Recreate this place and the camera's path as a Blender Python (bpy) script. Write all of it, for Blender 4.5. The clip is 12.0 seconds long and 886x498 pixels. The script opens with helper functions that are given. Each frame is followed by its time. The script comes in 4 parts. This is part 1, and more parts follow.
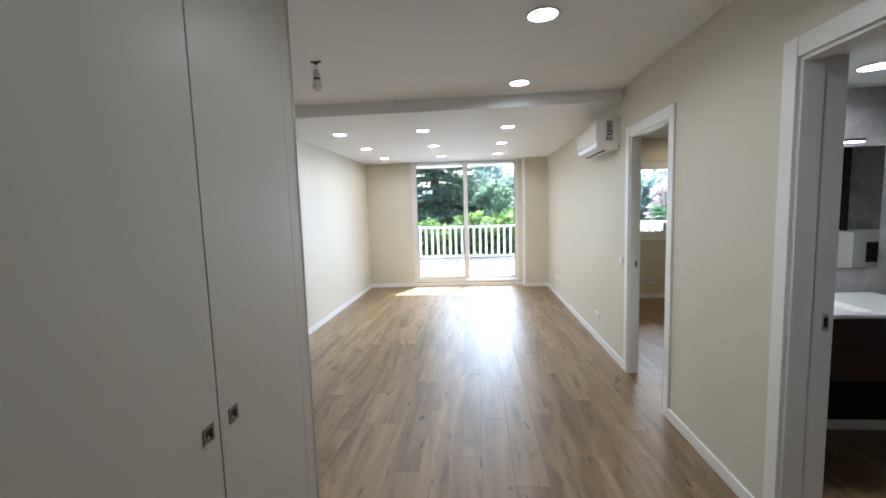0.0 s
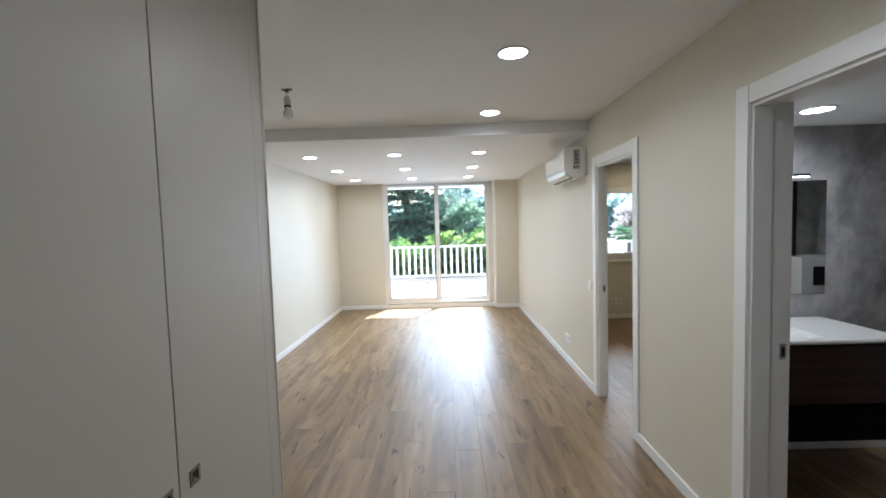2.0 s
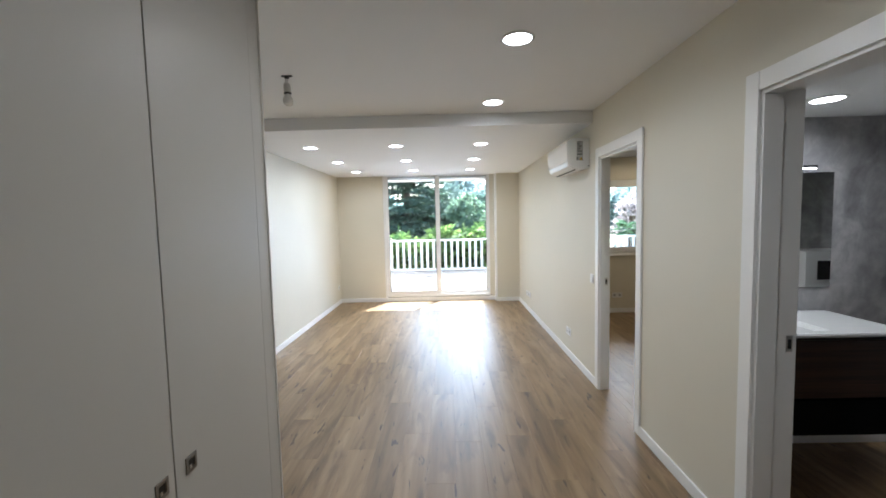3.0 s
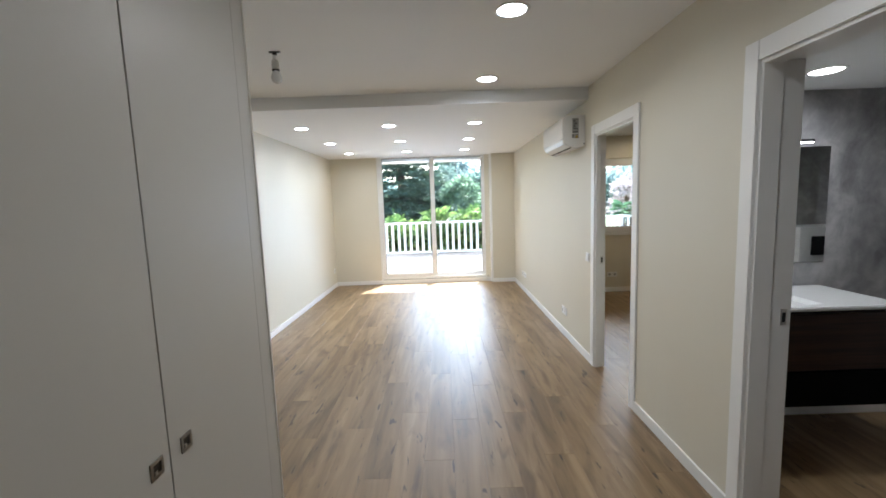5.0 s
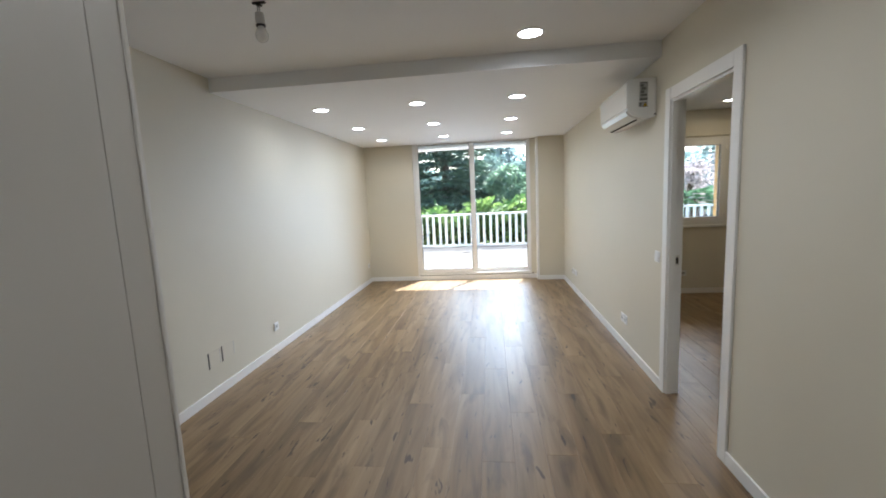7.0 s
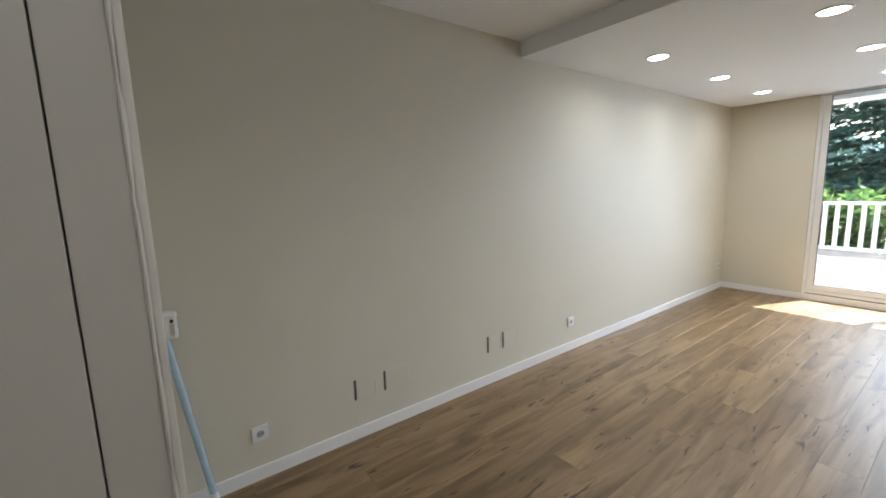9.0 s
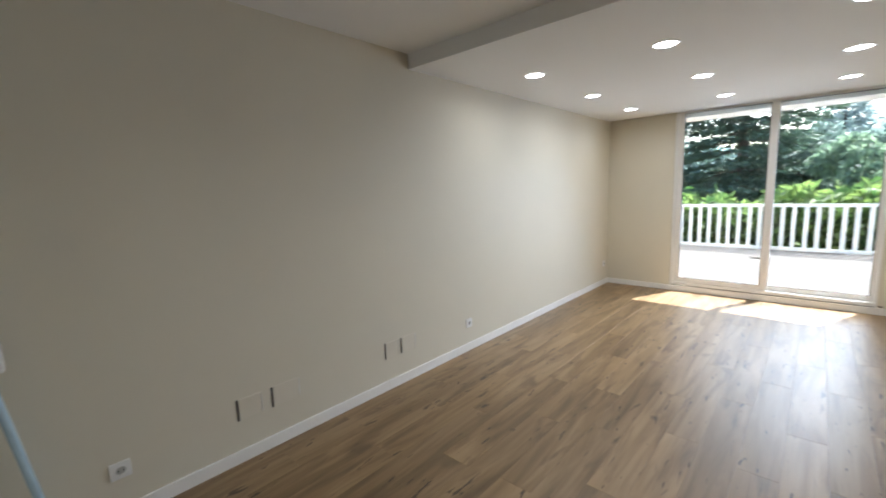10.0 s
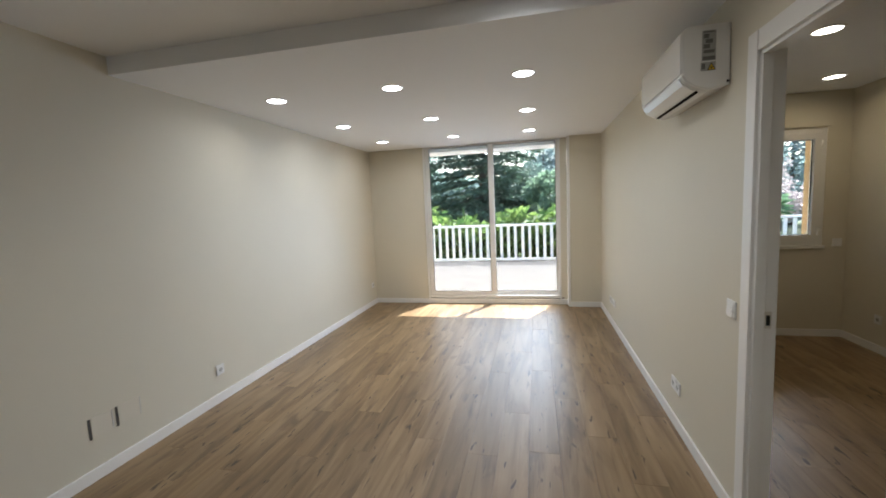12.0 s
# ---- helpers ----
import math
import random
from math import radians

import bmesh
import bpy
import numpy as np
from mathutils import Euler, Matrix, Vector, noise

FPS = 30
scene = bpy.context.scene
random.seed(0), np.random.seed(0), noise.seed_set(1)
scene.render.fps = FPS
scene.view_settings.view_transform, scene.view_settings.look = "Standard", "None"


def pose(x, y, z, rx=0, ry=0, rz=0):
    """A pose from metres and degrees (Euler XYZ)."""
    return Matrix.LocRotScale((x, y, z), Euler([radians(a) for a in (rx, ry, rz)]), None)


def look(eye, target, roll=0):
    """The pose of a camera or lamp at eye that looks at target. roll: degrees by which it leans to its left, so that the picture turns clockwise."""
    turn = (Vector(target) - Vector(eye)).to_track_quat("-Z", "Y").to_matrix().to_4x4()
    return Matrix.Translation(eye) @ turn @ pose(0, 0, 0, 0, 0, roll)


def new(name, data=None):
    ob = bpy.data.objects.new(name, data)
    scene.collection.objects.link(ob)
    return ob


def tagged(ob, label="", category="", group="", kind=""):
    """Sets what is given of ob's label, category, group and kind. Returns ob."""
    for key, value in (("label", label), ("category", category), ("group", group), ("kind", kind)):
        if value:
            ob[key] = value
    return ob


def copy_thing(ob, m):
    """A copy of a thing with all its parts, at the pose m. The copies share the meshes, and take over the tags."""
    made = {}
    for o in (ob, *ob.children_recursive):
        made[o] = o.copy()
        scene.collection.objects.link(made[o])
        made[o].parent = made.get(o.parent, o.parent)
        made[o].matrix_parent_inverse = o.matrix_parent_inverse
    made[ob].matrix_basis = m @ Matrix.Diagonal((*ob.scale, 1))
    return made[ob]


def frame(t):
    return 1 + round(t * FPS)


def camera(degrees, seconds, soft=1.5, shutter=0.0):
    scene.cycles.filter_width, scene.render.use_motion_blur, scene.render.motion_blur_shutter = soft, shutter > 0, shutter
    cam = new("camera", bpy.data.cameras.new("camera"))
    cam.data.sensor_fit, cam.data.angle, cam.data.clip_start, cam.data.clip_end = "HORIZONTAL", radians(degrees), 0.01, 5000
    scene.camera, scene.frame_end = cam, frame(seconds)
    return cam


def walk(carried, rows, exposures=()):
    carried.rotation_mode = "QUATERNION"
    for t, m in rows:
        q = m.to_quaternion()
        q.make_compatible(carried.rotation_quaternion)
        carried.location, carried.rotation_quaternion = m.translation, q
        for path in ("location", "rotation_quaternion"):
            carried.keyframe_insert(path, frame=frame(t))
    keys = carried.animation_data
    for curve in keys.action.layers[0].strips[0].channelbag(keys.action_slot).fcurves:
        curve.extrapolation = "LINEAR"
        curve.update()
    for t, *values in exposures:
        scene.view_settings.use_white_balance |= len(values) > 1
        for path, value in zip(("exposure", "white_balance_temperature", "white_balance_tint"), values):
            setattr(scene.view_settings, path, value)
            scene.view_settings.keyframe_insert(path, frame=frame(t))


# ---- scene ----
cam = camera(94.3, 12.0, 1.7, 0.25)
PATH = [
    (0, (0.176, 0.002, 1.474), (0.005, 1.985, 1.28), -1.8),
    (0.5, (0.166, 0.019, 1.466), (0.079, 2.008, 1.277), -2),
    (1, (0.184, 0.007, 1.485), (0.14, 2, 1.327), -2.1),
    (1.5, (0.184, 0.004, 1.532), (0.158, 2, 1.405), -2),
    (2, (0.163, 0.017, 1.548), (0.136, 2.013, 1.434), -1.7),
    (2.5, (0.149, 0.04, 1.529), (0.12, 2.036, 1.405), -1.5),
    (3, (0.153, 0.046, 1.521), (0.125, 2.04, 1.38), -1.3),
    (5, (0.155, 0.065, 1.498), (0.146, 2.052, 1.274), -2),
    (5.5, (0.145, 0.069, 1.488), (0.117, 2.053, 1.238), -2.3),
    (6, (0.18, 0.193, 1.474), (0.127, 2.176, 1.218), -2.5),
    (6.5, (0.246, 0.406, 1.463), (0.136, 2.387, 1.212), -2.6),
    (6.7, (0.256, 0.495, 1.468), (0.106, 2.473, 1.214), -2.6),
    (8.3, (0.244, 1.322, 1.446), (-0.816, 2.998, 1.189), -2.2),
    (8.5, (0.195, 1.36, 1.444), (-1.056, 2.898, 1.174), -2.1),
    (9, (0.221, 1.443, 1.451), (-1.364, 2.626, 1.156), -1.8),
    (9.5, (0.287, 1.509, 1.449), (-1.282, 2.716, 1.166), -1.9),
    (10, (0.39, 1.576, 1.467), (-0.946, 3.036, 1.183), -2.035),
    (10.5, (0.461, 1.636, 1.454), (-0.568, 3.325, 1.156), -1.59),
    (11, (0.508, 1.681, 1.446), (-0.252, 3.508, 1.154), -1.6),
    (11.5, (0.558, 1.704, 1.455), (-0.009, 3.604, 1.192), -2),
    (12, (0.596, 1.702, 1.48), (0.149, 3.641, 1.272), -2.5),
]
walk(cam, [(t, look(eye, target, roll)) for t, eye, target, roll in PATH], exposures=[(0, 3.18, 5650, 10), (1.5, 3.22, 5600, 10), (5.8, 3.22, 5750, 10), (6.7, 2.97, 5750, 10), (8.3, 2.58, 5550, 10), (8.6, 2.58, 5650, 10), (9.1, 2.95, 5950, 11), (9.6, 2.93, 5950, 11), (10.5, 2.55, 6050, 11), (12, 2.54, 6050, 11)])

# ---- light and sky ----
SUN_TO = Vector((0.41, 0.912, 1.36)).normalized()      # towards the sun
world = bpy.data.worlds.new("sky")
scene.world = world
world.use_nodes = True
wn = world.node_tree.nodes
sky = wn.new("ShaderNodeTexSky")
sky.sky_type, sky.sun_disc = "NISHITA", False
sky.sun_elevation, sky.sun_rotation = math.asin(SUN_TO.z), math.atan2(SUN_TO.x, SUN_TO.y)
sky.air_density, sky.dust_density, sky.ozone_density = 1.0, 5.0, 1.0
wn["Background"].inputs["Strength"].default_value = 0.15
world.node_tree.links.new(sky.outputs["Color"], wn["Background"].inputs["Color"])

sun_data = bpy.data.lights.new("sun", "SUN")
sun_data.energy, sun_data.angle, sun_data.color = 3.1, radians(0.55), (1.0, 0.985, 0.96)
sun = new("sun", sun_data)
sun.matrix_world = look(SUN_TO * 40, (0, 0, 0))

LAMP, HALL_LAMP = 0.40, 0.53      # watts of each LED panel, living room and hall

# the sky's light before the opening of the sliding window
day_data = bpy.data.lights.new("window_daylight", "AREA")
day_data.shape, day_data.size, day_data.size_y = "RECTANGLE", 1.7, 1.6
day_data.energy, day_data.color, day_data.spread = 3.7, (0.66, 0.80, 1.0), radians(104)
day = new("window_daylight", day_data)
day.matrix_world = look((0.16, 8.34, 1.36), (-0.34, 7.34, 1.04))     # the open sky lies on the sun's side

# ---- materials ----
def nodes_of(name):
    m = bpy.data.materials.new(name)
    m.use_nodes = True
    t = m.node_tree
    return m, t, t.nodes["Principled BSDF"]


def link(t, a, b):
    t.links.new(a, b)


def noise_node(t, vec, scale, detail=4.0, rough=0.55, distort=0.0):
    n = t.nodes.new("ShaderNodeTexNoise")
    n.inputs["Scale"].default_value, n.inputs["Detail"].default_value = scale, detail
    n.inputs["Roughness"].default_value, n.inputs["Distortion"].default_value = rough, distort
    link(t, vec, n.inputs["Vector"])
    return n.outputs["Fac"]


def ramp_node(t, fac, stops):
    r = t.nodes.new("ShaderNodeValToRGB")
    while len(r.color_ramp.elements) < len(stops):
        r.color_ramp.elements.new(0.5)
    for e, (p, c) in zip(r.color_ramp.elements, stops):
        e.position, e.color = p, (*c, 1)
    link(t, fac, r.inputs["Fac"])
    return r.outputs["Color"]


def mix_node(t, fac, a, b, mode="MIX"):
    m = t.nodes.new("ShaderNodeMix")
    m.data_type, m.blend_type = "RGBA", mode
    for sock, v in ((m.inputs["Factor"], fac), (m.inputs[6], a), (m.inputs[7], b)):
        if isinstance(v, bpy.types.NodeSocket):
            link(t, v, sock)
        else:
            sock.default_value = v if isinstance(v, float) else (*v, 1)
    return m.outputs[2]


def math_node(t, op, a, b=0.0):
    m = t.nodes.new("ShaderNodeMath")
    m.operation = op
    for sock, v in zip(m.inputs, (a, b)):
        if isinstance(v, bpy.types.NodeSocket):
            link(t, v, sock)
        else:
            sock.default_value = v
    return m.outputs[0]


def bump_node(t, height, strength, dist, bsdf):
    b = t.nodes.new("ShaderNodeBump")
    b.inputs["Strength"].default_value, b.inputs["Distance"].default_value = strength, dist
    link(t, height, b.inputs["Height"])
    link(t, b.outputs["Normal"], bsdf.inputs["Normal"])


def position(t, scale=(1, 1, 1), spread=0.0):
    """World position, stretched; spread: how far each object's pattern is shifted."""
    g = t.nodes.new("ShaderNodeNewGeometry")
    mp = t.nodes.new("ShaderNodeVectorMath")
    mp.operation = "MULTIPLY"
    mp.inputs[1].default_value = scale
    link(t, g.outputs["Position"], mp.inputs[0])
    if not spread:
        return mp.outputs[0]
    info = t.nodes.new("ShaderNodeObjectInfo")
    add = t.nodes.new("ShaderNodeVectorMath")
    add.operation = "ADD"
    link(t, mp.outputs[0], add.inputs[0])
    link(t, math_node(t, "MULTIPLY", info.outputs["Random"], spread), add.inputs[1])
    return add.outputs[0]


def plain(name, base, rough=0.5, metal=0.0, vary=0.05, scale=3.0, fine=120.0, bump=0.1, dist=0.001, coat=0.0, spec=0.5):
    """A painted, moulded or cast surface: broad mottling, fine grain and slight unevenness in gloss."""
    m, t, b = nodes_of(name)
    p = position(t)
    broad, grain = noise_node(t, p, scale, 5), noise_node(t, p, fine, 3)
    both = math_node(t, "ADD", math_node(t, "MULTIPLY", broad, 0.7), math_node(t, "MULTIPLY", grain, 0.3))
    lo, hi = tuple(c * (1 - vary) for c in base), tuple(min(1, c * (1 + vary)) for c in base)
    link(t, ramp_node(t, both, ((0.3, lo), (0.7, hi))), b.inputs["Base Color"])
    link(t, math_node(t, "ADD", rough - 0.06, math_node(t, "MULTIPLY", broad, 0.12)), b.inputs["Roughness"])
    b.inputs["Metallic"].default_value, b.inputs["Coat Weight"].default_value = metal, coat
    b.inputs["Specular IOR Level"].default_value = spec
    if bump:
        bump_node(t, grain, bump, dist, b)
    return m


def wood_floor():
    m, t, b = nodes_of("oak_vinyl")
    info = t.nodes.new("ShaderNodeObjectInfo")
    p = position(t, (1, 1, 1), 37.0)
    band = noise_node(t, position(t, (9.0, 0.85, 1), 37.0), 1.0, 3, 0.5, 0.9)      # broad figure of the board
    g1 = noise_node(t, position(t, (34, 1.7, 1), 53.0), 1.0, 5, 0.55, 0.5)
    g2 = noise_node(t, position(t, (150, 5.0, 1), 37.0), 1.0, 3, 0.6, 0.2)
    fac = math_node(t, "ADD", math_node(t, "MULTIPLY", band, 0.76), math_node(t, "ADD", math_node(t, "MULTIPLY", g1, 0.15), math_node(t, "MULTIPLY", g2, 0.09)))
    col = ramp_node(t, fac, ((0.30, (0.128, 0.076, 0.033)), (0.43, (0.220, 0.142, 0.067)), (0.56, (0.300, 0.202, 0.104)), (0.70, (0.370, 0.258, 0.143))))
    tone = ramp_node(t, info.outputs["Random"], ((0.0, (0.84, 0.83, 0.82)), (0.4, (0.97, 0.965, 0.95)), (1.0, (1.08, 1.075, 1.06))))
    col = mix_node(t, 1.0, col, tone, "MULTIPLY")
    shade = noise_node(t, position(t, (10, 2.1, 1), 71.0), 1.0, 3, 0.5, 0.7)        # soft brown clouds round the knots
    col = mix_node(t, math_node(t, "MULTIPLY", ramp_node(t, shade, ((0.54, (0, 0, 0)), (0.72, (1, 1, 1)))), 0.72), col, (0.105, 0.062, 0.030))
    knot = noise_node(t, position(t, (27, 5.2, 1), 61.0), 1.0, 2, 0.5, 0.6)         # short dark cracks and knots
    col = mix_node(t, math_node(t, "MULTIPLY", ramp_node(t, knot, ((0.655, (0, 0, 0)), (0.71, (1, 1, 1)))), 0.85), col, (0.045, 0.026, 0.016))
    link(t, col, b.inputs["Base Color"])
    wear = math_node(t, "ADD", math_node(t, "MULTIPLY", g1, 0.10), math_node(t, "MULTIPLY", noise_node(t, p, 2.2, 3), 0.08))
    link(t, math_node(t, "ADD", 0.30, wear), b.inputs["Roughness"])
    b.inputs["Specular IOR Level"].default_value = 0.55
    bump_node(t, g1, 0.16, 0.0012, b)
    return m


def dark_wood():
    m, t, b = nodes_of("wenge")
    g = noise_node(t, position(t, (2.0, 8, 70)), 1.0, 5, 0.6, 0.5)
    link(t, ramp_node(t, g, ((0.3, (0.016, 0.007, 0.0045)), (0.7, (0.058, 0.026, 0.015)))), b.inputs["Base Color"])
    b.inputs["Roughness"].default_value = 0.42
    bump_node(t, g, 0.15, 0.001, b)
    return m


def microcement():
    m, t, b = nodes_of("microcement")
    p = position(t)
    a, c = noise_node(t, p, 1.7, 6, 0.6, 1.2), noise_node(t, p, 9.0, 5, 0.6, 0.4)
    fac = math_node(t, "ADD", math_node(t, "MULTIPLY", a, 0.65), math_node(t, "MULTIPLY", c, 0.35))
    link(t, ramp_node(t, fac, ((0.36, (0.21, 0.206, 0.214)), (0.5, (0.345, 0.34, 0.35)), (0.64, (0.54, 0.53, 0.535)))), b.inputs["Base Color"])
    b.inputs["Roughness"].default_value = 0.5
    bump_node(t, c, 0.12, 0.002, b)
    return m


def leaf_mat(name, dark, light, glow=0.35, rough=0.45):
    m, t, b = nodes_of(name)
    g = t.nodes.new("ShaderNodeNewGeometry")
    broad = noise_node(t, position(t), 1.3, 3)
    fac = math_node(t, "ADD", math_node(t, "MULTIPLY", g.outputs["Random Per Island"], 0.65), math_node(t, "MULTIPLY", broad, 0.35))
    col = ramp_node(t, fac, ((0.15, dark), (0.85, light)))
    link(t, col, b.inputs["Base Color"])
    b.inputs["Roughness"].default_value = rough
    tr = t.nodes.new("ShaderNodeBsdfTranslucent")
    link(t, col, tr.inputs["Color"])
    mx = t.nodes.new("ShaderNodeMixShader")
    mx.inputs["Fac"].default_value = glow
    link(t, b.outputs[0], mx.inputs[1]), link(t, tr.outputs[0], mx.inputs[2])
    link(t, mx.outputs[0], t.nodes["Material Output"].inputs["Surface"])
    return m


def glass_mat():
    m, t, b = nodes_of("window_glass")
    clear, gloss = t.nodes.new("ShaderNodeBsdfTransparent"), t.nodes.new("ShaderNodeBsdfGlossy")
    clear.inputs["Color"].default_value = (0.93, 0.96, 0.95, 1)
    gloss.inputs["Roughness"].default_value = 0.01
    fr = t.nodes.new("ShaderNodeFresnel")
    fr.inputs["IOR"].default_value = 1.45
    mx = t.nodes.new("ShaderNodeMixShader")
    link(t, fr.outputs[0], mx.inputs[0]), link(t, clear.outputs[0], mx.inputs[1]), link(t, gloss.outputs[0], mx.inputs[2])
    link(t, mx.outputs[0], t.nodes["Material Output"].inputs["Surface"])
    t.nodes.remove(b)
    return m


def lamp_mat(name, colour, strength):
    m, t, b = nodes_of(name)
    b.inputs["Base Color"].default_value = (0.8, 0.8, 0.8, 1)
    b.inputs["Emission Color"].default_value = (*colour, 1)
    b.inputs["Emission Strength"].default_value = strength
    return m


CREAM = plain("cream_wall_paint", (0.680, 0.640, 0.535), 0.55, vary=0.035, scale=0.9, fine=220, bump=0.12, dist=0.0012)
PLASTER = plain("off_white_plaster", (0.66, 0.63, 0.575), 0.6, vary=0.03, scale=5, fine=150, bump=0.25, dist=0.0015)
WHITE_CEIL = plain("white_ceiling_paint", (0.86, 0.87, 0.88), 0.75, vary=0.015, scale=1.2, fine=200, bump=0.08)
LACQUER = plain("white_lacquer", (0.86, 0.855, 0.84), 0.32, vary=0.015, scale=4, fine=160, bump=0.03)
WARDROBE = plain("off_white_melamine", (0.545, 0.52, 0.475), 0.36, vary=0.02, scale=2.0, fine=400, bump=0.06)
PLASTIC = plain("white_plastic", (0.80, 0.80, 0.79), 0.28, vary=0.015, scale=8, fine=300, bump=0.02)
PLATE = plain("painted_cover_plate", (0.694, 0.649, 0.550), 0.45, vary=0.015, scale=8, fine=300, bump=0.02)
GLOSS_WHITE = plain("gloss_white_plastic", (0.80, 0.795, 0.77), 0.24, vary=0.004, scale=2, fine=60, bump=0.0)
DEEP_BLACK = plain("matt_black", (0.006, 0.006, 0.006), 0.95, vary=0.1, bump=0.0, spec=0.1)
GREY_PLASTIC = plain("grey_plastic", (0.42, 0.42, 0.41), 0.4, vary=0.04)
BLACK = plain("black_plastic", (0.012, 0.012, 0.013), 0.45, vary=0.2, bump=0.05)
# dark colour that stands for the shade inside gaps and joints
SLOT = plain("gap_shade", (0.10, 0.095, 0.085), 0.7, vary=0.1)
METAL = plain("brushed_nickel", (0.68, 0.66, 0.62), 0.34, 1.0, vary=0.06, fine=500)
PULL_METAL = plain("aged_steel", (0.30, 0.285, 0.265), 0.38, 1.0, vary=0.12, scale=60, fine=500)
ALU = plain("white_aluminium", (0.80, 0.80, 0.79), 0.35, vary=0.02, fine=300, bump=0.03)
SEAL = plain("rubber_seal", (0.03, 0.03, 0.03), 0.6, vary=0.1)
CERAMIC = plain("white_ceramic", (0.83, 0.84, 0.84), 0.12, vary=0.01, bump=0.0, coat=0.4)
STUCCO = plain("ochre_stucco", (0.70, 0.52, 0.29), 0.85, vary=0.08, scale=2, fine=90, bump=0.5, dist=0.004)
RENDER_WHITE = plain("white_render", (0.78, 0.77, 0.75), 0.85, vary=0.04, scale=1.5, fine=90, bump=0.3, dist=0.003)
SOFFIT = plain("pale_soffit_paint", (0.74, 0.72, 0.71), 0.85, vary=0.05, scale=1.5, fine=90, bump=0.3, dist=0.003)
RAIL_WHITE = plain("white_painted_rail", (0.70, 0.73, 0.71), 0.45, vary=0.04, scale=3, fine=120, bump=0.1)
DECK = plain("weathered_deck", (0.130, 0.119, 0.110), 0.8, spec=0.05, vary=0.25, scale=2.5, fine=45, bump=0.3, dist=0.002)
SOIL = plain("garden_ground", (0.085, 0.10, 0.045), 0.95, vary=0.35, scale=0.8, fine=14, bump=0.6, dist=0.03)
BARK = plain("bark", (0.085, 0.06, 0.045), 0.9, vary=0.35, scale=3, fine=30, bump=0.7, dist=0.02)
YELLOW = plain("warning_yellow", (0.75, 0.48, 0.02), 0.4, vary=0.04)
LABEL_GREY = plain("label_grey", (0.36, 0.355, 0.33), 0.5, vary=0.08, fine=300)
LABEL_DARK = plain("label_dark", (0.14, 0.138, 0.13), 0.5, vary=0.1, fine=300)
BLUE = plain("pale_blue_pole", (0.42, 0.56, 0.66), 0.22, vary=0.08, scale=14, fine=90, bump=0.02, coat=0.3)
HOLDER = plain("pale_grey_plastic", (0.60, 0.59, 0.57), 0.4, vary=0.03)
OPAL = plain("opal_bulb", (0.78, 0.78, 0.76), 0.18, vary=0.02, bump=0.0, coat=0.4)
FLOOR = wood_floor()
WENGE = dark_wood()
CEMENT = microcement()
GLASS = glass_mat()
LIT = lamp_mat("lit_diffuser", (1.0, 0.98, 0.94), 2.5)
LIT_WARM = lamp_mat("lit_warm_diffuser", (1.0, 0.90, 0.72), 2.0)
MIRROR, _t, _b = nodes_of("mirror_silver")
_b.inputs["Base Color"].default_value = (0.86, 0.88, 0.87, 1)
_b.inputs["Metallic"].default_value, _b.inputs["Roughness"].default_value = 1.0, 0.015
HEDGE_LEAF = leaf_mat("hedge_leaf", (0.035, 0.085, 0.024), (0.20, 0.285, 0.08), 0.55)
CONIFER_LEAF = leaf_mat("conifer_needles", (0.030, 0.060, 0.042), (0.115, 0.180, 0.115), 0.35, 0.6)
# blue-green needles, lightened well beyond foliage to paint in the haze
BLUE_LEAF = leaf_mat("hazed_blue_needles", (0.17, 0.24, 0.245), (0.36, 0.45, 0.45), 0.6, 0.6)
# green with the airy haze mixed in as a paler, bluer tone
TREE_LEAF = leaf_mat("tree_leaf", (0.085, 0.135, 0.12), (0.215, 0.295, 0.25), 0.6)
LIGHT_LEAF = leaf_mat("light_tree_leaf", (0.085, 0.14, 0.095), (0.21, 0.30, 0.19), 0.6)
PALM_LEAF = leaf_mat("palm_leaf", (0.05, 0.11, 0.06), (0.15, 0.26, 0.14), 0.5)
PINK_LEAF = leaf_mat("pale_pink_foliage", (0.30, 0.25, 0.25), (0.55, 0.48, 0.48), 0.55)
# haze of distance painted into the leaf colour: paler and bluer
FAR_LEAF = leaf_mat("hazed_far_leaf", (0.12, 0.175, 0.165), (0.25, 0.33, 0.305), 0.6)

# ---- mesh helpers ----
PARENT_AT = {}


def box(bm, x0, y0, z0, x1, y1, z1, bevel=0.0):
    """A box between two corners, its edges rounded by bevel, added to bm."""
    made = bmesh.ops.create_cube(bm, size=1.0, matrix=Matrix.Translation(((x0 + x1) / 2, (y0 + y1) / 2, (z0 + z1) / 2)) @ Matrix.Diagonal((x1 - x0, y1 - y0, z1 - z0, 1)))
    if bevel:
        edges = {e for v in made["verts"] for e in v.link_edges}
        bmesh.ops.bevel(bm, geom=list(edges), offset=bevel, segments=2, affect="EDGES", profile=0.6)
    return bm


def tube(bm, m, r0, r1, depth, seg=24, caps=True):
    """A cone or cylinder about m's z axis, from 0 to depth."""
    bmesh.ops.create_cone(bm, cap_ends=caps, segments=seg, radius1=r0, radius2=r1, depth=depth, matrix=m @ Matrix.Translation((0, 0, depth / 2)))
    return bm


